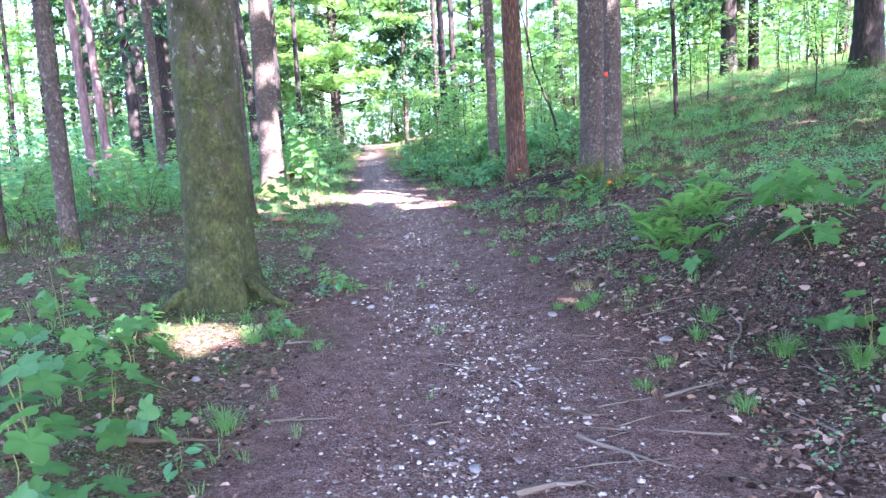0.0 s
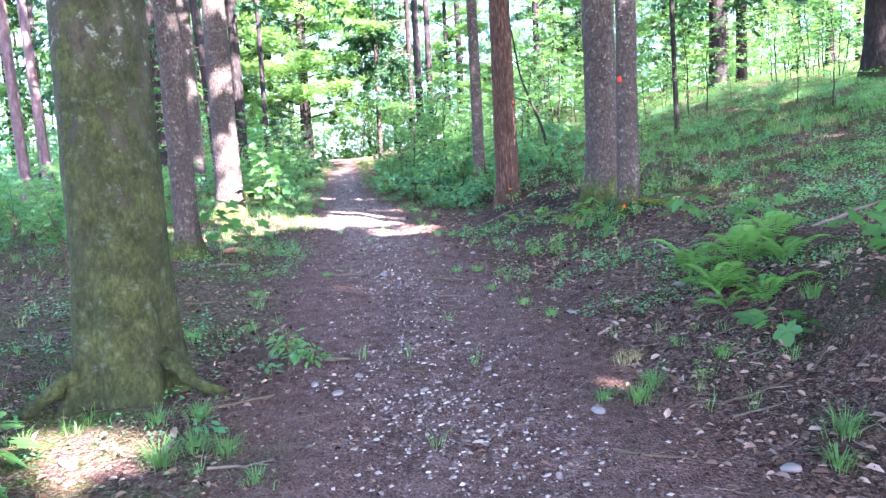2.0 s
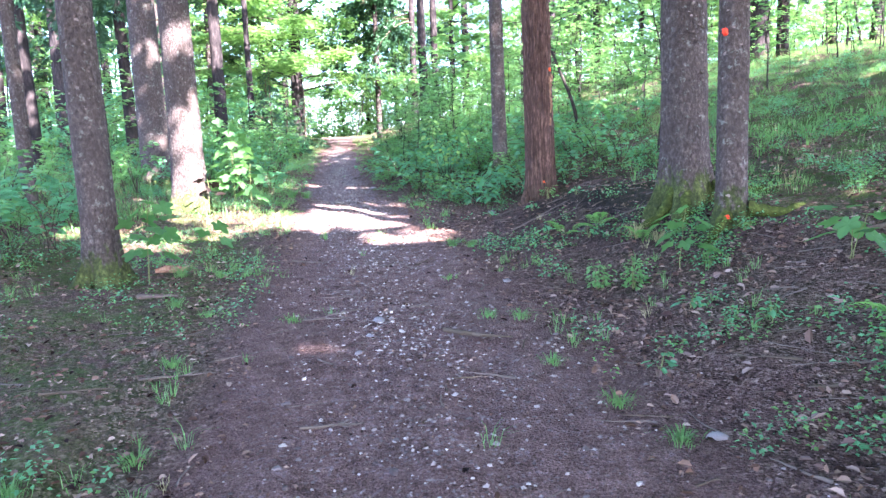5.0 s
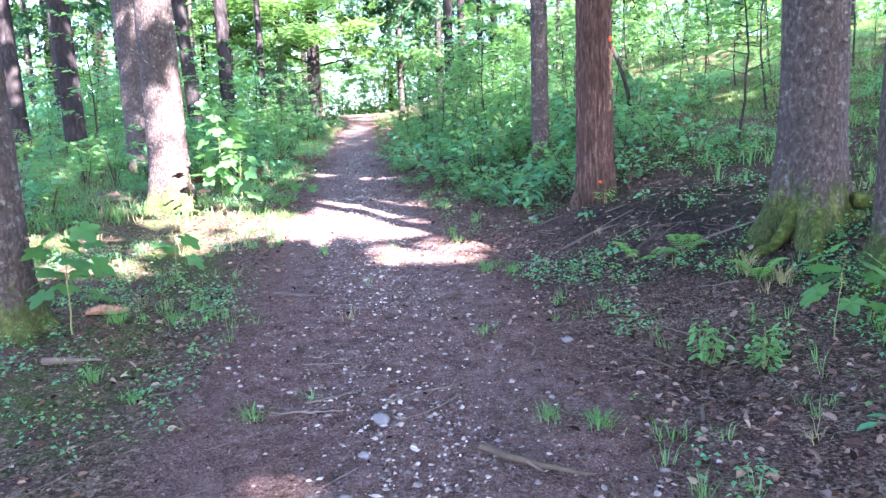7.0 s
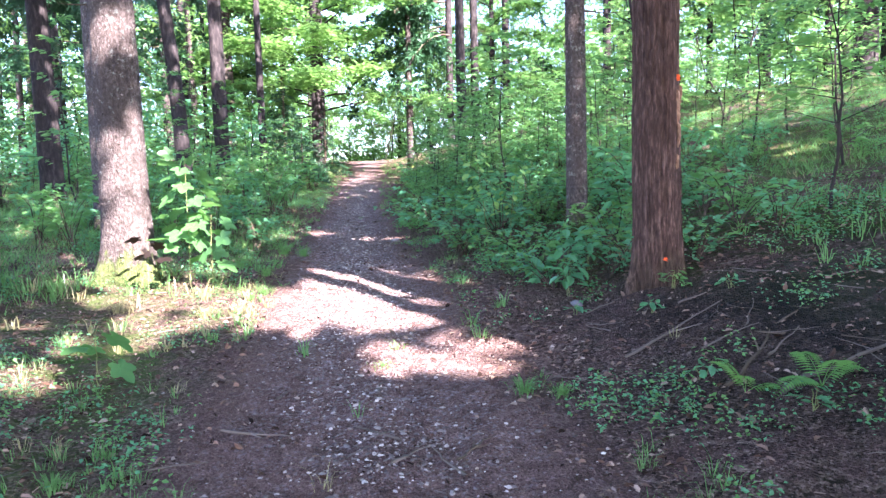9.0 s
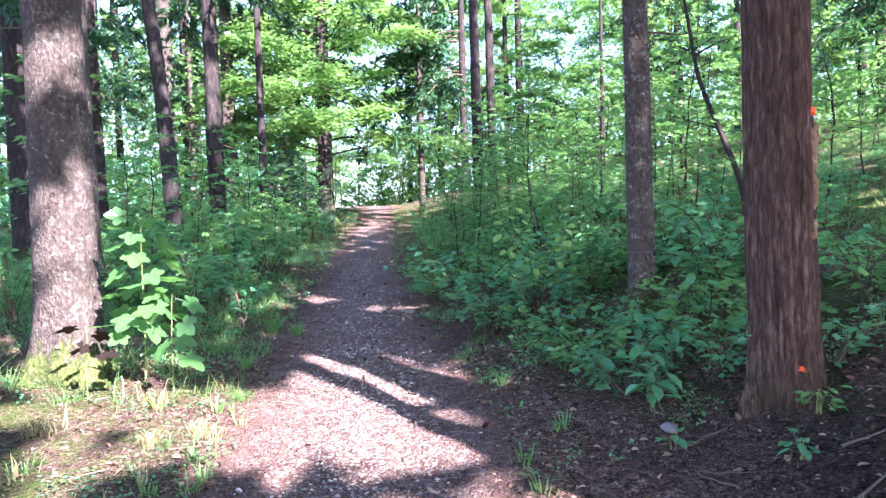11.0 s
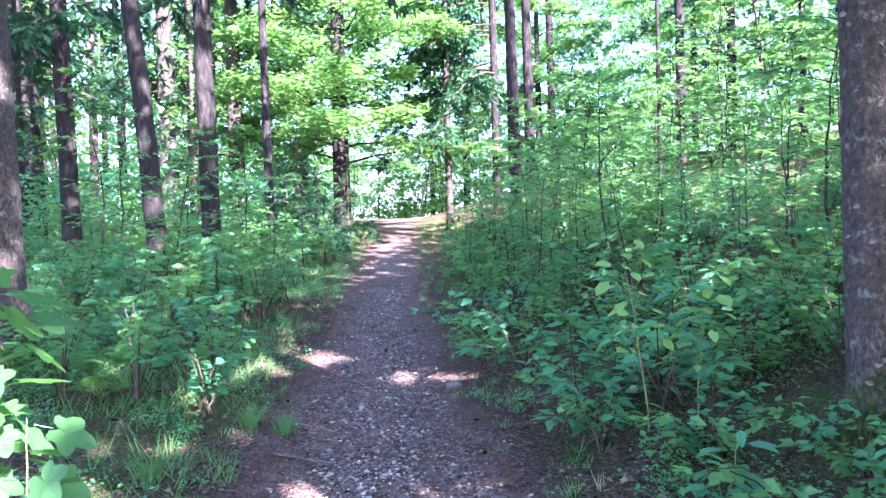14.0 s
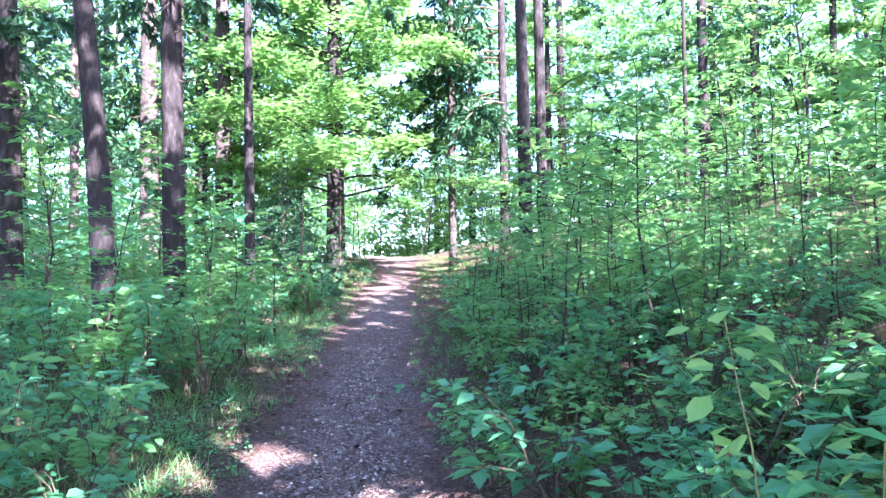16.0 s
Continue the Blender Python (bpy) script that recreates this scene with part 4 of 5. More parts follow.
def grass():
    n = 36000
    x, y = rng.uniform(-12, 17, n), 1.6 + 34 * rng.uniform(0, 1, n) ** 1.1
    d, w = x - path_x(y), path_half(y)
    a = np.abs(d) - w
    edge = np.exp(-((a - .2) / .3) ** 2) * np.clip((y - 1) / 9, .25, 1)
    patch = np.clip(lattice(x, y, .45, 31) * 1.6 + lattice(x, y, 1.7, 32), 0, 1)
    lawn = np.where(d > 0, np.clip((d - 3.0) / 1.2, 0, .6) * np.clip((y - 8) / 3, 0, 1), np.clip((-d - .75) / .5, 0, 1) * np.clip((y - 12.3) / 2, 0, .95) + .4 * np.clip((-d - 3.5) / 1, 0, 1))
    dens = np.where(a > -.1, .6 * edge * np.maximum(patch, np.clip((y - 12) / 4, 0, .75)) + .8 * lawn * (.4 + .6 * patch) * (1 - .75 * np.exp(-((x + 2.5) / 1.2) ** 2 - ((y - 13.2) / 1.3) ** 2)) + np.where((d < 0) & (y > 5), .5, np.where((d > 0) & (a < 1.6), .38, .2)) * patch * np.clip(a / .4, 0, 1), .012)
    k = rng.uniform(0, 1, n) < dens
    x, y, lawn = x[k], y[k], np.clip(lawn[k], 0, 1)
    m, h0 = 14, rng.uniform(.05, .13, len(x)) * (1 + 1.2 * lawn)
    th = rng.uniform(0, 6.283, (len(x), m))
    r = np.abs(rng.normal(0, 1, (len(x), m))) * (.025 + .09 * lawn[:, None])
    bx, by = (x[:, None] + np.cos(th) * r).ravel(), (y[:, None] + np.sin(th) * r).ravel()
    h = (h0[:, None] * rng.uniform(.5, 1.3, (len(x), m))).ravel()
    n, th = len(bx), th.ravel() + rng.normal(0, .5, len(bx))
    p = np.stack([bx, by, ground_z(bx, by) - .01], -1)
    o = np.stack([np.cos(th), np.sin(th), np.zeros(n)], -1)
    s = np.stack([-np.sin(th), np.cos(th), np.zeros(n)], -1) * (.0018 + .0024 * (by[:, None] > 12))
    up = np.array([0, 0, 1.0])
    mid = p + o * h[:, None] * .25 + up * h[:, None] * .62
    t = p + o * h[:, None] * rng.uniform(.5, 1.1, (n, 1)) + up * h[:, None] * rng.uniform(.6, 1, (n, 1))
    v = np.stack([p - s, p + s, mid + s * .8, mid - s * .8, t], 1).reshape(-1, 3)
    b = (np.arange(n) * 5)[:, None]
    sunny = np.exp(-((x + 2.5) / 1.3) ** 2 - ((y - 12.9) / 1.4) ** 2)
    dry = np.repeat(rng.uniform(0, 1, n // m) < .06 + .55 * sunny, m)
    for nm, sel, mat, lab in (("grass", ~dry, GRASS, "fresh green forest grass in tufts"), ("dry_grass", dry, DRY_GRASS, "pale dry grass tufts by the path")):
        near, far = b[sel & (by < 14)], b[sel & (by >= 14)]
        f = np.concatenate([near + np.array([0, 1, 2]), near + np.array([0, 2, 3]), near + np.array([3, 2, 4]), far + np.array([0, 1, 4])])
        used, back = np.unique(f, return_inverse=True)
        tagged(new(nm, tri_mesh(nm, v[used], back.reshape(-1, 3), mat)), lab, "grass", kind="stuff")


grass()


def herbs():
    n = 150000
    x, y = rng.uniform(-8, 10, n), 1.8 + 24 * rng.uniform(0, 1, n)
    d, w = x - path_x(y), path_half(y)
    a = np.abs(d) - w
    patch = np.clip(lattice(x, y, .35, 41) * 1.8 + lattice(x, y, 1.3, 42) - .3, 0, 1) * 1.25
    dens = np.where(a > -.05, patch * np.clip(a / .4 + .25, 0, 1) * np.where(d > 0, np.clip(.5 + (y - 6) / 10 + np.maximum(d - 1.9, 0) * .45, .38, 1), np.clip(.45 + (y - 9) / 10, .4, 1)), 0)
    k = rng.uniform(0, 1, n) < dens * (.75 - .55 * np.exp(-((x + 2.5) / 1.2) ** 2 - ((y - 13) / 1.2) ** 2))
    x, y = x[k], y[k]
    n = len(x)
    th, h = rng.uniform(0, 6.283, n), rng.uniform(.03, .15, n)
    z = ground_z(x, y)
    P, W = [], []
    for i in range(7):
        u = .3 + .7 * i / 6
        w_ = np.stack([np.cos(th + i * 2.4), np.sin(th + i * 2.4), rng.uniform(-.6, .35, n)], -1)
        P.append(np.stack([x, y, z + h * u], -1) + w_ * .016 + rng.normal(0, .012, (n, 3))), W.append(w_)
    P, W = np.stack(P, 1), np.stack(W, 1)
    bright = rng.uniform(0, 1, n) < .4
    for sel, mat, lab in ((bright, LEAF_BRIGHT, "fresh bright herbs in patches on the forest floor"), (~bright, LEAF_SHRUB, "low leafy herbs covering the forest floor")):
        p, w_ = P[sel].reshape(-1, 3), W[sel].reshape(-1, 3)
        v, f = leaves(p, w_, np.array([0, 0, 1]) + rng.normal(0, .4, p.shape), rng.uniform(.012, .036, len(p)), (DIAMOND[0] * np.array([1, 1.1, 2]), DIAMOND[1]))
        tagged(new("herbs", tri_mesh("herbs", v, f, mat)), lab, "herbs", kind="stuff")


herbs()


# ---- forest floor ----
def stones():
    n = 17000
    y = np.where(rng.uniform(0, 1, n) < .62, 1.5 + 14 * rng.uniform(0, 1, n) ** 1.2, rng.uniform(12, 27, n))
    w = path_half(y)
    d = rng.normal(0, .45, n) * w * np.where(y > 13, .75, 1) + .03
    k = rng.uniform(0, 1, n) < .45 + .55 * (lattice(path_x(y) + d, y, .5, 61) > 0)
    y, d, w = y[k], d[k], w[k]
    n = len(y)
    x = path_x(y) + d
    s = np.minimum(rng.gamma(2.0, .0030, n) + .0025, .02) * np.where(y > 13, 1.15, 1)
    base = np.array([(1, .1, -.1), (.1, .85, -.1), (-.95, -.1, -.1), (-.1, -.8, -.1), (.15, .1, .42)])
    tri = np.array([(0, 1, 4), (1, 2, 4), (2, 3, 4), (3, 0, 4)])
    v = base[None] * (1 + rng.normal(0, .3, (n, 5, 3))) * s[:, None, None]
    th = rng.uniform(0, 6.283, n)
    c, sn = np.cos(th)[:, None], np.sin(th)[:, None]
    v = np.stack([v[..., 0] * c - v[..., 1] * sn, v[..., 0] * sn + v[..., 1] * c, v[..., 2]], -1)
    v = v + np.stack([x, y, ground_z(x, y) + s * .15 + .002], -1)[:, None]
    f = tri[None] + (np.arange(n) * 5)[:, None, None]
    return tagged(new("gravel", tri_mesh("gravel", v.reshape(-1, 3), f.reshape(-1, 3), STONE)), "pale limestone chips trodden into the path", "gravel", kind="stuff")


stones()


def pebbles():
    """Rounded flat stones that lie loose on the track."""
    g = np.random.default_rng(66)
    n = 7600
    y = 1.6 + 20 * g.uniform(0, 1, n) ** 1.5
    w = path_half(y)
    d = g.normal(.05, .34, n) * w + .35 * g.normal(0, 1, n) * (g.uniform(0, 1, n) < .2)
    x = path_x(y) + d
    k = g.uniform(0, 1, n) < .3 + .7 * (lattice(x, y, .7, 67) > -.1)
    x, y = x[k], y[k]
    n = len(x)
    s = np.minimum(g.gamma(2.4, .0026, n) + .0035, .022)
    th = np.arange(6) * math.pi / 3
    ring = np.stack([np.cos(th), .75 * np.sin(th), 0 * th], -1)
    base = np.concatenate([ring + np.array([0, 0, -.2]), ring * .72 + np.array([0, 0, .32]), [(0, 0, .42)]])
    i, j = np.arange(6), (np.arange(6) + 1) % 6
    tri = np.concatenate([np.stack([i, j, j + 6], 1), np.stack([i, j + 6, i + 6], 1), np.stack([i + 6, j + 6, 0 * i + 12], 1)])
    v = base[None] * (1 + g.normal(0, .13, (n, 13, 1))) * g.uniform(.7, 1.3, (n, 1, 3)) * s[:, None, None]
    t = g.uniform(0, 6.283, n)
    c, sn = np.cos(t)[:, None], np.sin(t)[:, None]
    v = np.stack([v[..., 0] * c - v[..., 1] * sn, v[..., 0] * sn + v[..., 1] * c, v[..., 2] + v[..., 0] * g.normal(0, .15, (n, 1))], -1)
    v = v + np.stack([x, y, ground_z(x, y) + .002], -1)[:, None]
    f = tri[None] + (np.arange(n) * 13)[:, None, None]
    return tagged(new("pebbles", tri_mesh("pebbles", v.reshape(-1, 3), f.reshape(-1, 3), STONE)), "pale rounded pebbles lying loose on the path", "gravel", kind="stuff")


pebbles()


def litter(n, seed, keep, size, mat, label, name="dead_leaves"):
    g = np.random.default_rng(seed)
    y = 1.5 + 20 * g.uniform(0, 1, n) ** 1.3
    x = g.uniform(-6, 7, n)
    k = g.uniform(0, 1, n) < keep(x - path_x(y), y, path_half(y)) * (.35 + .65 * (lattice(x, y, .6, seed) > -.1))
    x, y = x[k], y[k]
    n = len(x)
    P = np.stack([x, y, ground_z(x, y) + .006], -1)
    W = g.normal(0, 1, (n, 3)) * np.array([1, 1, .3])
    shape = (ROUND[0] * np.array([1, 1.15, 2.0]), ROUND[1]) if size > .04 else (DIAMOND[0] * np.array([1, .8, 2.0]), DIAMOND[1])
    v, f = leaves(P, W, np.array([0, 0, 1]) + g.normal(0, .45, (n, 3)), size * g.uniform(.5, 1.4, n), shape)
    return tagged(new(name, tri_mesh(name, v, f, mat)), label, "leaf litter", kind="stuff")


litter(75000, 51, lambda d, y, w: np.where(d > w * .85, np.clip(1.1 - (y - 12) * .25, .05, .9), np.where(d < -w * .9, .5, .06)), .042, LITTER, "brown dead leaves strewn over the soil")
litter(36000, 54, lambda d, y, w: np.where((d > w + .1) & (y < 9.5) & (d < 3.6), .8, np.where((d < -w) & (y < 7), .2, 0)), .058, PALE_LITTER, "pale brown dead beech leaves on the bank")
litter(150000, 52, lambda d, y, w: np.where(np.abs(d) > w, .5, .4), .022, LITTER, "small brown leaf scraps and bark crumbs on the soil", "leaf_scraps")
litter(30000, 53, lambda d, y, w: np.where(np.abs(d) > w, .4, .35), .02, DEAD_WOOD, "pale wood chips lying on the soil", "wood_chips")


def stick_mesh(length, thick, seed, forks=1):
    g = np.random.default_rng(seed)
    k = np.linspace(0, 1, 8)
    p = np.stack([length * (k - .5), np.cumsum(g.normal(0, length * .025, 8)), thick * .5 + np.abs(g.normal(0, thick * .25, 8))], -1)
    pieces = [tube(p, thick * (1.1 - .75 * k) * g.uniform(.85, 1.15, 8), 6)]
    for _ in range(forks):
        i = int(g.integers(2, 6))
        e = p[i] + np.array([length * .22, g.choice([-1, 1]) * length * .16, thick * .3])
        pieces.append(tube(np.linspace(p[i], e, 4), thick * np.array([.6, .5, .35, .15]), 5))
    return tri_mesh("fallen_stick", *joined(pieces), DEAD_WOOD if seed % 3 else TWIG)


def stick(x, y, length, thick, turn, seed, forks=1, label="thin fallen twig lying on the forest floor"):
    ob = tagged(new("fallen_stick", stick_mesh(length, thick, seed, forks)), label, "stick", "fallen sticks")
    c, s_ = math.cos(radians(turn)), math.sin(radians(turn))
    e = .4 * length
    z0, z1 = float(ground_z(x - c * e, y - s_ * e)), float(ground_z(x + c * e, y + s_ * e))
    ob.matrix_basis = pose(x, y, (z0 + z1) / 2 + .002, 0, -math.degrees(math.atan2(z1 - z0, 2 * e)), turn)
    return ob


STICKS_NEAR = [(-.81, 9.02, .34, .007, 5), (-.24, 9.2, .5, .007, 35), (.2, 8.5, .5, .018, -30), (.4, 2.75, .3, .017, 10), (.75, 3.0, .5, .012, -50), (-1.15, 5.45, .45, .012, 35), (-.95, 4.75, .3, .008, 10), (-.75, 3.5, .35, .007, 0), (-1.35, 3.3, .5, .012, 8), (-.6, 7.3, .3, .008, 12), (-1.5, 7.9, .4, .007, 24), (-1.9, 7.6, .35, .008, 8), (1.0, 8.9, .4, .008, 70), (.35, 9.7, .3, .008, 80), (1.5, 11.3, .9, .012, 40), (1.9, 10.9, 1.1, .014, 12), (1.2, 11.9, .8, .01, 25)]
STICKS_FAR = [(-.1, 10.7, .3, .007, 50), (-1.2, 10.9, .35, .008, 0), (.6, 11.1, .25, .008, -20), (.9, 4.6, .35, .008, -25), (1.3, 3.6, .4, .01, 15), (1.8, 4.2, .6, .01, 60), (1.6, 5.0, .45, .009, 5), (2.6, 6.2, .7, .015, 70), (-2.2, 9.6, .3, .02, 10), (-.6, 15.9, .35, .01, 10), (-1.75, 15.5, .35, .01, -12), (-.3, 14.5, .45, .008, 60), (-1.2, 19.8, .3, .02, 0), (-1.3, 18.9, .25, .015, 5), (.05, 17.2, .5, .008, 30), (3.2, 8.8, 1.0, .016, 15), (3.6, 7.2, 1.2, .018, 20)]
for i, (x, y, ln, th, tu) in enumerate(STICKS_NEAR + STICKS_FAR):
    stick(x, y, ln, th, tu, 400 + i, 1 + i % 2)
for i in range(230):
    y = 1.8 + 13 * rng.uniform() ** 1.2
    x = float(path_x(y)) + rng.normal(0, 1.5)
    if i > 90:
        x, y = rng.uniform(.9, 3.2), rng.uniform(3, 13)
    if clear(x, y, .45):
        stick(x, y, rng.uniform(.1, .38), rng.uniform(.003, .008), rng.uniform(0, 180), 450 + i, int(i % 3 == 0))


TWIGS = [stick_mesh(.16 + .035 * i, .0022 + .0005 * (i % 5), 800 + i, i % 3) for i in range(12)]
for i in range(310):
    y = 1.9 + 13 * rng.uniform() ** 1.15
    x = float(path_x(y)) + (rng.uniform(.9, 3.6) if i % 3 else rng.uniform(-3.2, 1.0))
    if clear(x, y, .45):
        ob = tagged(new("twig", TWIGS[i % 12]), "thin broken twig among the leaf litter", "twig", "fallen twigs")
        ob.matrix_basis = pose(x, y, float(ground_z(x, y)) + .004, rng.normal(0, 5), rng.normal(0, 6), rng.uniform(0, 360))


def rock(x, y, size, seed):
    g = np.random.default_rng(seed)
    bm = bmesh.new()
    bmesh.ops.create_icosphere(bm, subdivisions=2, radius=1)
    for v in bm.verts:
        n = noise.noise(v.co * 1.3 + Vector((seed, 0, 0)))
        v.co = v.co * (1 + .28 * n)
        v.co.z = max(v.co.z, -.5)
    me = bpy.data.meshes.new("stone")
    bm.to_mesh(me)
    bm.free()
    for p in me.polygons:
        p.use_smooth = True
    me.materials.append(ROCK)
    ob = tagged(new("stone", me), "small pale limestone lying in the soil", "stone", "stones by the path")
    ob.matrix_basis = pose(x, y, float(ground_z(x, y)) + size * .12, 0, 0, g.uniform(0, 360)) @ Matrix.Diagonal((size * 1.3, size * .9, size * .6, 1))


for i, (x, y, r) in enumerate([(1.37, 4.33, .035), (.1, 2.95, .03), (.55, 9.75, .03), (1.05, 6.9, .035), (.78, 5.1, .035), (-.1, 5.6, .022), (-.55, 8.3, .025), (-.45, 8.9, .04), (-.5, 8.6, .025), (.5, 4.1, .022), (-.6, 5.6, .03), (-.75, 5.75, .028), (-.5, 5.9, .025),
                               (-1.5, 4.1, .03), (.3, 5.9, .025), (-.9, 16.8, .05), (-.7, 16.6, .035), (1.9, 6.9, .04), (-1.1, 6.3, .03), (.8, 13.0, .05)]):
    rock(x, y, r, i + 1)


rotten = tagged(new("rotten_log_piece", tri_mesh("rotten_log_piece", *tube([(-.14, 0, .02), (-.05, .01, .03), (.06, -.005, .025), (.13, 0, .02)], [.018, .034, .03, .012], 8), RAW_WOOD)), "short broken piece of orange rotten wood", "log")
rotten.matrix_basis = pose(-2.33, 10.35, float(ground_z(-2.33, 10.35)) + .004, 0, 0, 12)
stick(-.78, 6.2, .42, .02, -8, 4, 2, "short thick dead branch lying in herbs by the path")



def root(e, points, thick, mat, label=""):
    """A root that runs out from a trunk's foot, over the ground, in world places."""
    p = np.array([(x, y, float(ground_z(x, y)) + up) for x, y, up in points])
    k = np.linspace(0, 1, 14)
    t0 = np.linspace(0, 1, len(p))
    q = np.stack([np.interp(k, t0, p[:, a]) for a in range(3)], -1) + wobble(14, .006, np.random.default_rng(len(points)))
    rg = np.random.default_rng(int(thick * 1000) + len(points))
    v, f = tube(q - np.array(e.location), thick * (1.05 - .75 * k) * rg.uniform(.8, 1.2, 14), 12)
    v = v + rg.normal(0, thick * .07, v.shape)
    return part("root", tri_mesh("root", v, f, mat, True), e, label)


stout = [o for o in bpy.data.objects if o.parent is None and o.get("category") == "tree" and abs(o.location.x - 2.32) < .02][0]
root(stout, [(2.2, 10.45, .18), (1.98, 10.35, .07), (1.75, 10.4, -.03)], .06, MOSS, "root covered in green moss")
root(stout, [(2.25, 10.35, .16), (2.1, 10.05, .05), (1.9, 9.9, -.03)], .05, MOSS, "root covered in green moss")
root(stout, [(2.5, 10.4, .15), (2.85, 10.35, .05), (3.2, 10.5, -.03)], .05, MOSS, "root covered in green moss")
root(marked, [(2.3, 9.65, .12), (2.1, 9.5, .03), (1.95, 9.45, -.04)], .045, MOSS, "root covered in green moss")
root(marked, [(2.47, 9.65, .12), (2.72, 9.6, .04), (3.0, 9.7, -.03)], .06, MOSS, "root covered in green moss")
root(beech, [(-1.59, 5.65, .24), (-1.37, 5.6, .06), (-1.22, 5.66, -.04)], .055, BEECH)
root(beech, [(-2.0, 5.55, .2), (-2.25, 5.4, .05), (-2.4, 5.38, -.04)], .05, BEECH)


def bark_patch(e, r, th0, th1, h0, h1, mat, name, label, seed=1):
    """A thin uneven patch on a trunk."""
    g = np.random.default_rng(seed)
    nh, nt = 9, 6
    hs = np.linspace(h0, h1, nh)
    v = []
    for i, h in enumerate(hs):
        taper = math.sin(math.pi * (i + .6) / (nh + .2)) ** .5
        c, half = (th0 + th1) / 2 + g.normal(0, .04), (th1 - th0) / 2 * taper * g.uniform(.75, 1)
        for j in range(nt):
            a = radians(0) + c + half * (2 * j / (nt - 1) - 1)
            rr = r + (.012 if 0 < j < nt - 1 and 0 < i < nh - 1 else -.01)
            v.append((rr * math.cos(a), rr * math.sin(a), h))
    f = [(i * nt + j, i * nt + j + 1, (i + 1) * nt + j + 1, (i + 1) * nt + j) for i in range(nh - 1) for j in range(nt - 1)]
    return part(name, tri_mesh(name, v, f, mat, True), e, label)


bark_patch(marked, .122, -2.75, -2.3, 1.50, 1.56, RED_PAINT, "paint_mark", "red painted blaze")
bark_patch(marked, .18, -2.3, -2.05, .07, .11, RED_PAINT, "paint_mark", "red painted blaze", 2)
bark_patch(pine, .196, -1.6, -1.45, .17, .20, ORANGE_PAINT, "paint_mark", "orange painted blaze", 3)
b = bark_patch(pine, .166, -.95, -.75, 1.52, 1.57, ORANGE_PAINT, "paint_mark", "orange painted blaze", 4)
for i, (a, w_, h0, h1) in enumerate([(-.98, .16, 1.2, 1.46), (-.86, .12, 1.02, 1.22), (-.95, .1, .86, .98), (-.78, .14, 1.34, 1.5)]):
    bark_patch(pine, .172, a, a + w_, h0, h1, RAW_WOOD, "bark_scar", "torn strip of bare pale wood", 5 + i)

# ---- plants that stand out ----
LEAF_MESHES = {}


def leaf_mesh(shape, mat, key):
    if key not in LEAF_MESHES:
        tv, tf = shape
        stalk = tube([(-.45, 0, -.1), (0, 0, 0)], [.012, .01], 3)
        v, f = joined([(tv, tf), stalk])
        LEAF_MESHES[key] = tri_mesh("leaf", v, f, mat)
    return LEAF_MESHES[key]


def hero(name, label, x, y, h, n, size, shape, mat, key, seed, stem_mat=GREEN_STEM, lean=(0, 0), reach=.16, low=.35, stems=1):
    """A plant whose leaves are each a part."""
    g = np.random.default_rng(seed)
    e = tagged(new(name), label, "plant")
    e.location = (x, y, float(ground_z(x, y)) - .01)
    me = leaf_mesh(shape, mat, key)
    for s_ in range(stems):
        k = np.linspace(0, 1, 9)
        off = (lean[0] + g.normal(0, .12) * (stems > 1), lean[1] + g.normal(0, .12) * (stems > 1))
        hh = h * (1 if s_ == 0 else g.uniform(.55, .95))
        p = np.stack([off[0] * hh * k ** 1.5, off[1] * hh * k ** 1.5, hh * k - .03], -1) + wobble(9, .006, g) * np.array([1, 1, 0])
        part("stem", tri_mesh("stem", *tube(p, (.0045 if h > .6 else .0025) * (1.2 - k) * max(1, h) ** .5 + .001, 5), stem_mat), e)
        m = n // stems
        for i in range(m):
            u = low + (1 - low) * (i + .5) / m
            o = np.array([np.interp(u, k, p[:, a]) for a in range(3)])
            th = i * 2.4 + g.uniform(-.5, .5)
            r = reach * (1.2 - .6 * u) * g.uniform(.6, 1.2)
            lf = part("leaf", me, e)
            q = o + np.array([math.cos(th) * r, math.sin(th) * r, r * .25])
            lf.matrix_basis = pose(*q, g.normal(0, 22), g.uniform(-15, 42), math.degrees(th)) @ Matrix.Scale(size * g.uniform(.65, 1.2), 4)
    return e


hero("maple_sapling", "sunlit maple sapling with large pale green leaves", -2.72, 14.25, 1.28, 34, .15, MAPLE, LEAF_MAPLE, "maple", 1, reach=.2, low=.25)
hero("maple_seedling", "maple seedling with dark red-brown leaves at the trunk", -2.98, 13.92, .56, 5, .12, MAPLE, DARK_LEAF, "dark_maple", 17, reach=.1, low=.55)
hero("maple_sapling", "small maple sapling with large green leaves", -2.45, 14.1, .75, 10, .15, MAPLE, LEAF_MAPLE, "maple", 2, reach=.15)
hero("maple_seedling", "maple seedling with lobed green leaves", -2.42, 10.05, .72, 20, .12, MAPLE, LEAF_MAPLE, "maple", 3, lean=(.1, -.1))
hero("maple_seedling", "maple seedling with lobed green leaves", -2.35, 11.6, .35, 4, .14, MAPLE, LEAF_MAPLE, "maple", 4)
hero("maple_seedling", "leafy maple seedling with fresh green leaves", -1.8, 2.95, .62, 16, .13, MAPLE, LEAF_MAPLE, "maple", 5, lean=(.05, -.05), stems=2)
hero("maple_seedling", "leafy maple seedling with fresh green leaves", -1.55, 2.45, .5, 12, .12, MAPLE, LEAF_MAPLE, "maple", 6, lean=(.0, -.05))
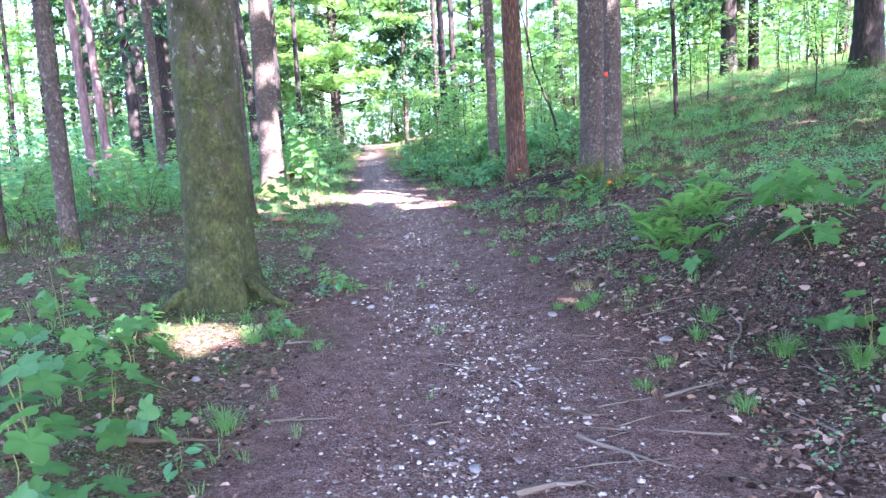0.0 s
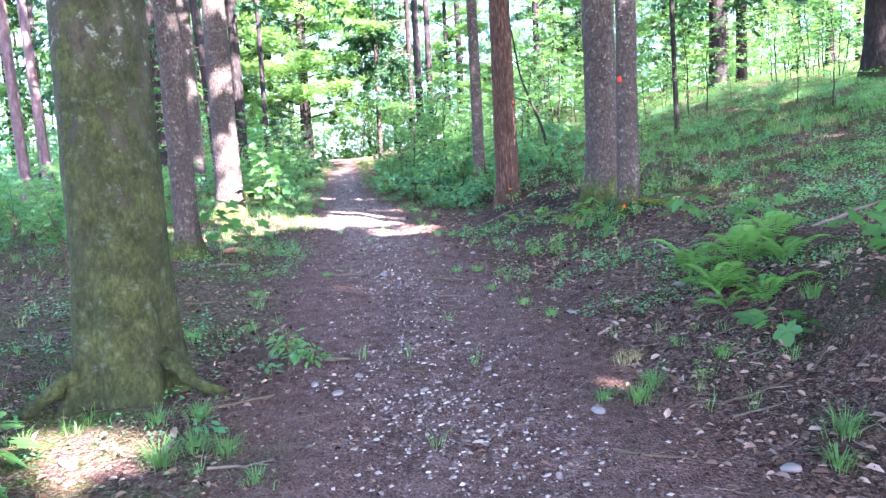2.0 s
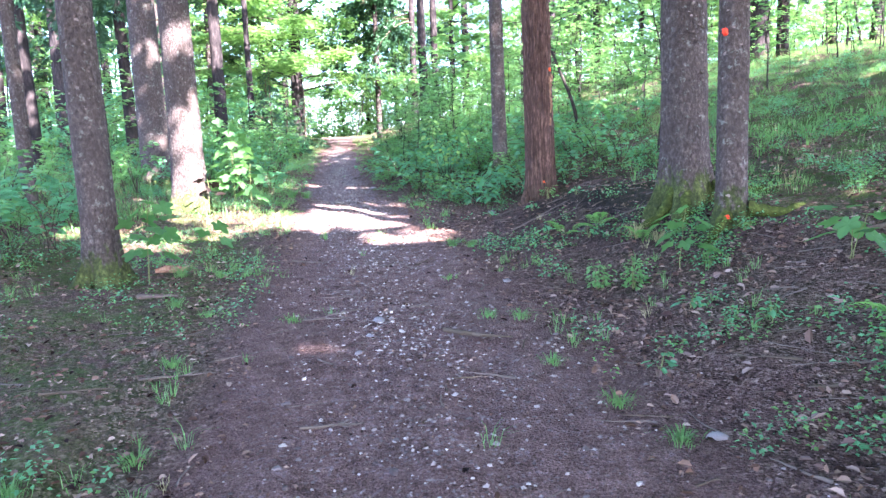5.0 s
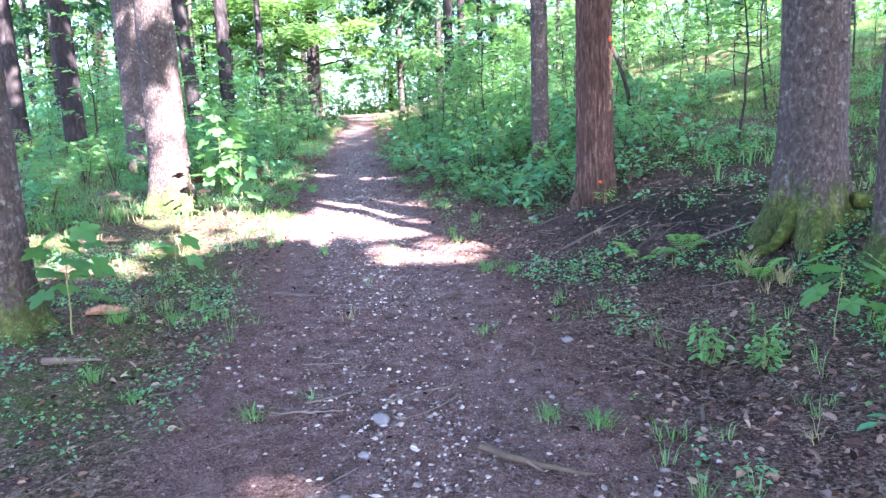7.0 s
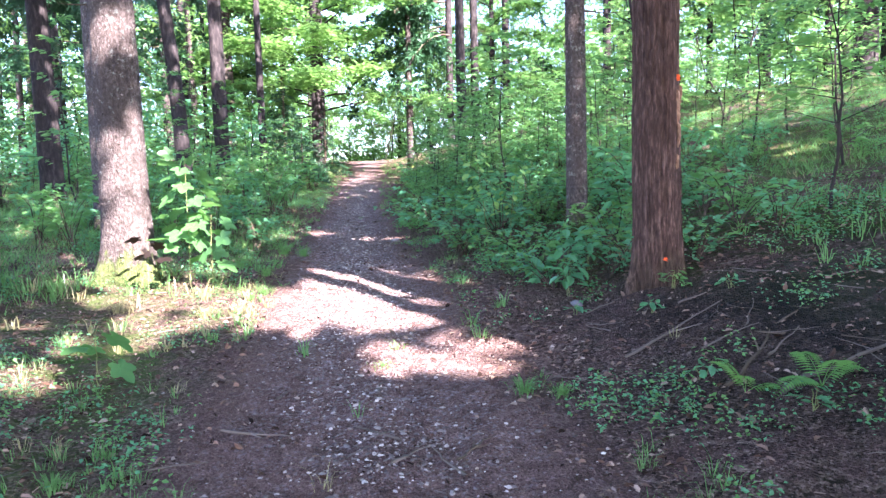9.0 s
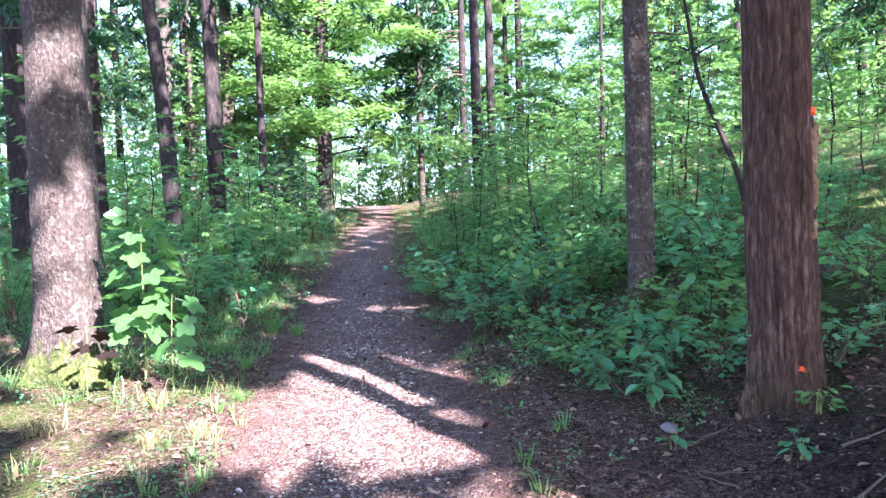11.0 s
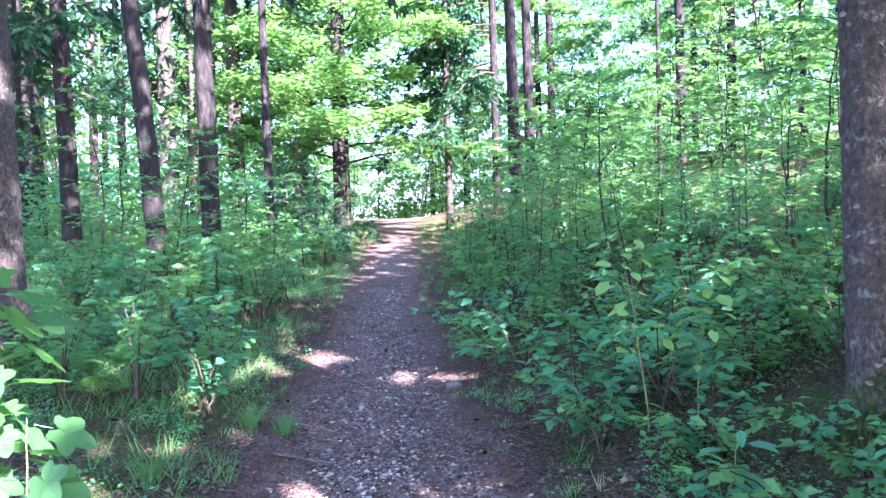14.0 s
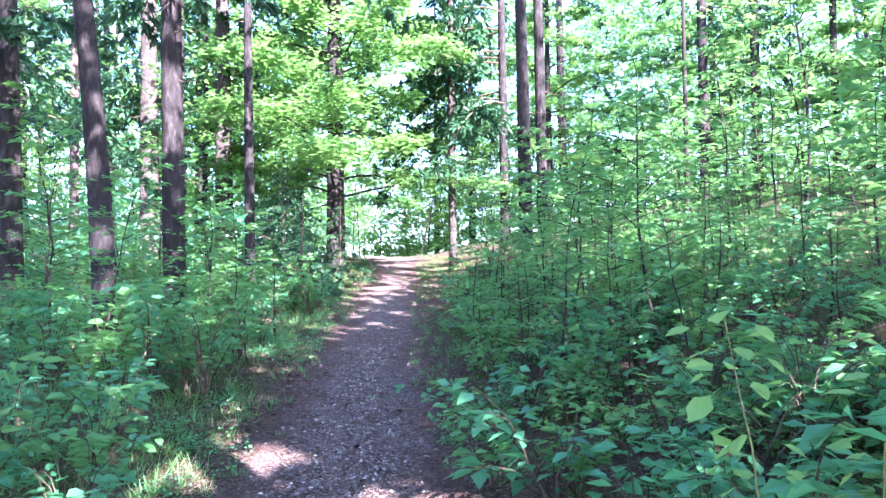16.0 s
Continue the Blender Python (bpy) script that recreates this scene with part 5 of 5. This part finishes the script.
hero("maple_seedling", "leafy maple seedling with fresh green leaves", -2.0, 3.75, .5, 14, .12, MAPLE, LEAF_MAPLE, "maple", 7, stems=2)
hero("maple_seedling", "maple seedling with lobed green leaves", -1.95, 4.3, .35, 12, .11, MAPLE, LEAF_MAPLE, "maple", 8, stems=2)
for i, (x, y, h) in enumerate([(-2.35, 3.4, .5), (-2.55, 4.3, .45), (-1.4, 2.55, .22), (-2.15, 4.75, .3), (-2.75, 5.0, .5), (-1.5, 3.25, .2), (-1.75, 3.6, .3)]):
    hero("maple_seedling", "maple seedling with lobed green leaves", x, y, h, 12, .105, MAPLE, LEAF_MAPLE, "maple", 60 + i, stems=2)
hero("maple_seedling", "maple seedling with lobed green leaves", 1.78, 9.2, .48, 12, .13, MAPLE, LEAF_MAPLE, "maple", 9)
hero("maple_seedling", "maple seedling with lobed green leaves", 2.45, 5.0, .42, 14, .13, MAPLE, LEAF_MAPLE, "maple", 10, stems=2)
hero("maple_seedling", "maple seedling with lobed green leaves", 2.75, 4.35, .35, 12, .12, MAPLE, LEAF_MAPLE, "maple", 11, stems=2)
hero("bright_herb", "leafy herb with fresh green leaves on bare soil", 1.2, 9.35, .26, 90, .05, OVAL, LEAF_BRIGHT, "herb", 12, stems=5, reach=.06, low=.2)
hero("bright_herb", "leafy herb with fresh green leaves on bare soil", 1.4, 9.15, .3, 100, .05, OVAL, LEAF_BRIGHT, "herb", 13, stems=5, reach=.06, low=.2)
hero("bright_herb", "leafy herb clump beside a dead branch", -1.0, 6.3, .22, 60, .07, OVAL, LEAF_BRIGHT, "herb_clump", 18, stems=6, reach=.1, low=.25)
hero("bright_herb", "leafy herb clump beside a dead branch", -.82, 6.15, .16, 40, .06, OVAL, LEAF_BRIGHT, "herb_clump", 19, stems=5, reach=.09, low=.25)
for i, (x, y, h) in enumerate([(2.55, 4.9, .4), (2.7, 5.6, .35), (2.3, 4.35, .3), (3.0, 6.3, .35), (2.9, 7.6, .3), (2.5, 8.3, .35), (1.95, 5.4, .2), (3.3, 5.3, .4), (2.2, 3.6, .35)]):
    hero("maple_seedling", "maple seedling with lobed green leaves on the bank", x, y, h, 14, .11, MAPLE, LEAF_MAPLE, "maple", 80 + i, stems=2)
hero("bright_herb", "leafy herb with fresh green leaves by the pine", 1.45, 12.65, .2, 30, .055, OVAL, LEAF_BRIGHT, "herb", 14, stems=5, reach=.08, low=.3)
hero("hazel_sapling", "pale sunlit hazel sapling with round leaves", .25, 15.55, 1.15, 34, .10, (OVAL[0] * np.array([1, 1.35, 1]), OVAL[1]), LEAF_HAZEL, "hazel", 15, lean=(-.12, .05), reach=.16, low=.35)
hero("hazel_sapling", "pale sunlit hazel sapling with round leaves", .5, 15.45, .95, 26, .10, (OVAL[0] * np.array([1, 1.35, 1]), OVAL[1]), LEAF_HAZEL, "hazel", 16, lean=(.1, .0), reach=.16, low=.35)
for i, (x, y) in enumerate([(.78, 13.25), (1.05, 13.75), (.6, 13.8), (.95, 14.25), (.35, 14.6), (1.35, 14.2)]):
    hero("broad_leaved_herb", "herb with long pointed green leaves", x, y, .45, 24, .13, (OVAL[0] * np.array([1, .95, 1.6]), OVAL[1]), LEAF_SHRUB, "pointed", 20 + i, stems=3, reach=.08, low=.45)
for i, (x, y) in enumerate([(1.45, 10.6), (1.2, 12.3), (.75, 12.75), (1.7, 12.2), (1.15, 11.2), (-1.25, 5.15), (-1.05, 5.95), (-.95, 6.15), (-1.2, 3.0), (1.05, 7.6), (1.5, 8.3), (1.75, 7.8)]):
    hero("small_herb", "small leafy herb on the forest floor", x, y, .14, 14, .07, OVAL, LEAF_SHRUB, "small", 40 + i, stems=3, reach=.06, low=.4)


def frond_mesh(length, seed):
    g = np.random.default_rng(seed)
    k = np.linspace(0, 1, 12)
    p = np.stack([length * k * (1 - .12 * k), .05 * length * np.sin(k * 2), length * (1.0 * k - .95 * k * k)], -1)
    n = 19
    u = np.linspace(.16, .98, n)
    q = np.stack([np.interp(u, k, p[:, a]) for a in range(3)], -1)
    sz = length * .26 * np.sin(np.pi * np.clip(u * .93 + .05, 0, 1)) ** .8 * (1.15 - .5 * u) + .012
    P = np.concatenate([q, q])
    W = np.concatenate([np.tile((.38, 1, -.12), (n, 1)), np.tile((.38, -1, -.12), (n, 1))])
    pinna = leaves(P, W, np.array([0, 0, 1]) + g.normal(0, .12, P.shape), np.concatenate([sz, sz]), (LEAF4[0] * np.array([1, .42, 1]), LEAF4[1]))
    return tri_mesh("frond", *joined([tube(p, .004 * (1.1 - k), 4), pinna]), FERN)


FRONDS = [frond_mesh(.5 + .06 * i, 500 + i) for i in range(4)]


def fern(x, y, n, size, seed, label="fern with arching feathery green fronds"):
    g = np.random.default_rng(seed)
    e = tagged(new("fern"), label, "fern", "ferns on the bank")
    e.location = (x, y, float(ground_z(x, y)))
    for i in range(n):
        fr = part("frond", FRONDS[i % 4], e)
        fr.matrix_basis = pose(0, 0, 0, 0, g.uniform(-40, 12), i * 360 / n + g.uniform(-25, 25)) @ Matrix.Scale(size * g.uniform(.75, 1.1), 4)


for i, (x, y, n, sz) in enumerate([(1.98, 6.4, 9, .8), (2.25, 6.65, 10, .85), (2.0, 6.95, 7, .7), (2.45, 6.4, 8, .7), (2.1, 5.95, 8, .6), (2.62, 6.9, 8, .75), (1.9, 6.1, 5, .5), (1.55, 10.75, 4, .6), (1.25, 10.9, 3, .5), (1.75, 10.0, 3, .5), (-4.1, 17.2, 7, .9), (-3.5, 16.6, 6, .7)]):
    fern(x, y, n, sz, 520 + i)


def crooked_sapling(points, thick, label, mat=DARK_STEM, twigs=6, seed=1, leaf=LEAF_BRIGHT):
    """A dark bent stem through world places given as x, y, height over the ground."""
    g = np.random.default_rng(seed)
    x0, y0, _ = points[0]
    e = tagged(new("crooked_sapling"), label, "sapling")
    e.location = (x0, y0, float(ground_z(x0, y0)))
    p = np.array([(x - x0, y - y0, h) for x, y, h in points])
    t0, k = np.linspace(0, 1, len(p)), np.linspace(0, 1, 24)
    q = np.stack([np.interp(k, t0, p[:, a]) for a in range(3)], -1)
    for _ in range(2):
        q[1:-1] = (q[:-2] + 2 * q[1:-1] + q[2:]) / 4
    part("stem", tri_mesh("stem", *tube(q, thick * (1.1 - .7 * k), 7), mat, True), e)
    for i in range(twigs):
        o = q[int(g.integers(8, 23))]
        th, ln = g.uniform(0, 6.28), g.uniform(.3, .9)
        kk = np.linspace(0, 1, 5)
        b_ = o + np.stack([np.cos(th) * ln * kk, np.sin(th) * ln * kk, ln * .5 * kk], -1) + wobble(5, .02, g)
        tw = part("twig", tri_mesh("twig", *tube(b_, thick * .3 * (1.1 - kk), 4), mat), e)
        m = 22
        v = g.uniform(.2, 1, (m, 1))
        P = o + (b_[-1] - o) * v + g.normal(0, .08, (m, 3))
        tagged(part("foliage", tri_mesh("foliage", *leaves(P, g.normal(0, 1, (m, 3)) * np.array([1, 1, .3]), np.array([0, 0, 1]) + g.normal(0, .3, (m, 3)), g.uniform(.06, .11, m), OVAL), leaf), tw), kind="stuff")


crooked_sapling([(2.82, 16.75, -.05), (2.72, 16.7, .55), (2.45, 16.7, 1.2), (2.25, 16.7, 1.7), (2.12, 16.7, 2.6), (1.8, 16.7, 3.8)], .034, "dark bent sapling leaning over the slope", seed=1)
crooked_sapling([(6.0, 23.2, -.05), (6.1, 23.2, .4), (6.45, 23.2, .9), (6.5, 23.2, 1.8), (6.9, 23.2, 2.6)], .035, "dark crooked little tree on the slope", seed=2)
crooked_sapling([(6.0, 23.25, -.05), (5.85, 23.2, .5), (5.5, 23.2, 1.1), (5.3, 23.2, 1.9)], .025, "dark crooked little tree on the slope", seed=3)
crooked_sapling([(4.9, 25.5, -.05), (4.9, 25.5, .5), (4.98, 25.5, 1.1), (4.95, 25.5, 2.4), (4.8, 25.5, 3.6)], .04, "dark thin crooked tree on the slope", seed=4)


def tuft(x, y, h, n, seed, mat=GRASS, label="tuft of fresh green grass on bare soil"):
    """A small tuft of arching blades."""
    g = np.random.default_rng(seed)
    th = g.uniform(0, 6.283, n)
    r = np.abs(g.normal(0, .04, n))
    o = np.stack([np.cos(th), np.sin(th), np.zeros(n)], -1)
    p = o * r[:, None] + np.array([0, 0, -.01])
    hh = h * g.uniform(.5, 1.15, n)[:, None]
    sd = np.stack([-np.sin(th), np.cos(th), np.zeros(n)], -1) * .0019
    up = np.array([0, 0, 1.0])
    a = p + o * hh * .18 + up * hh * .55
    b_ = p + o * hh * .5 + up * hh * .85
    t = p + o * hh * g.uniform(.7, 1.2, (n, 1)) + up * hh * g.uniform(.5, .95, (n, 1))
    v = np.stack([p - sd, p + sd, a + sd, a - sd, b_ + sd * .7, b_ - sd * .7, t], 1).reshape(-1, 3)
    f = np.array([(0, 1, 2), (0, 2, 3), (3, 2, 4), (3, 4, 5), (5, 4, 6)])[None] + (np.arange(n) * 7)[:, None, None]
    ob = tagged(new("grass_tuft", tri_mesh("grass_tuft", v, f.reshape(-1, 3), mat)), label, "grass", "grass tufts")
    ob.location = (x, y, float(ground_z(x, y)))


TUFTS_NEAR = [(1.43, 3.32, .12, 60), (1.02, 5.19, .13, 80), (.85, 5.25, .08, 50), (1.15, 5.35, .1, 60), (-1.12, 3.42, .15, 80), (-1.35, 4.85, .18, 90), (-1.22, 4.95, .15, 80), (-1.05, 4.9, .12, 60), (-.85, 4.6, .09, 40), (1.55, 4.3, .12, 60), (1.7, 4.5, .15, 80), (1.25, 4.0, .08, 50), (1.05, 3.7, .08, 50), (1.6, 5.5, .1, 50), (-1.3, 5.3, .14, 70), (-1.5, 5.25, .12, 60), (.5, 8.75, .1, 60), (.3, 8.85, .08, 50), (-1.05, 8.95, .07, 50), (-.65, 11.9, .06, 40)]
TUFTS_FAR = [(.2, 11.35, .12, 80), (.4, 11.3, .1, 60), (-2.2, 10.2, .14, 70), (-1.9, 10.3, .1, 60), (-2.0, 9.4, .1, 60), (-1.7, 9.2, .08, 60), (.1, 10.0, .06, 40), (.55, 7.9, .08, 60), (.75, 7.3, .1, 60), (.9, 6.9, .09, 60), (-1.95, 15.9, .16, 90), (-2.2, 16.0, .2, 90), (-2.1, 14.7, .16, 80), (-1.9, 13.9, .12, 70), (-2.5, 15.2, .2, 90), (-1.75, 6.7, .1, 60), (-1.4, 7.0, .09, 60), (-1.6, 8.1, .1, 60), (1.9, 3.9, .18, 90), (2.1, 3.5, .18, 90), (2.2, 5.6, .14, 60)]
for i, (x, y, h, n) in enumerate(TUFTS_NEAR + TUFTS_FAR):
    tuft(x, y, h * .75, int(n * 1.5), 700 + i)
for i, (x, y, h) in enumerate([(1.1, 5.75, .08), (1.2, 5.8, .07), (1.75, 10.2, .15), (1.85, 9.9, .12), (1.3, 13.6, .2), (-1.95, 13.2, .12), (-2.4, 13.7, .14), (-2.2, 13.1, .1), (-3.0, 13.3, .12), (-4.2, 18.5, .3)]):
    tuft(x, y, h, 70, 760 + i, DRY_GRASS, "tuft of pale dry grass")
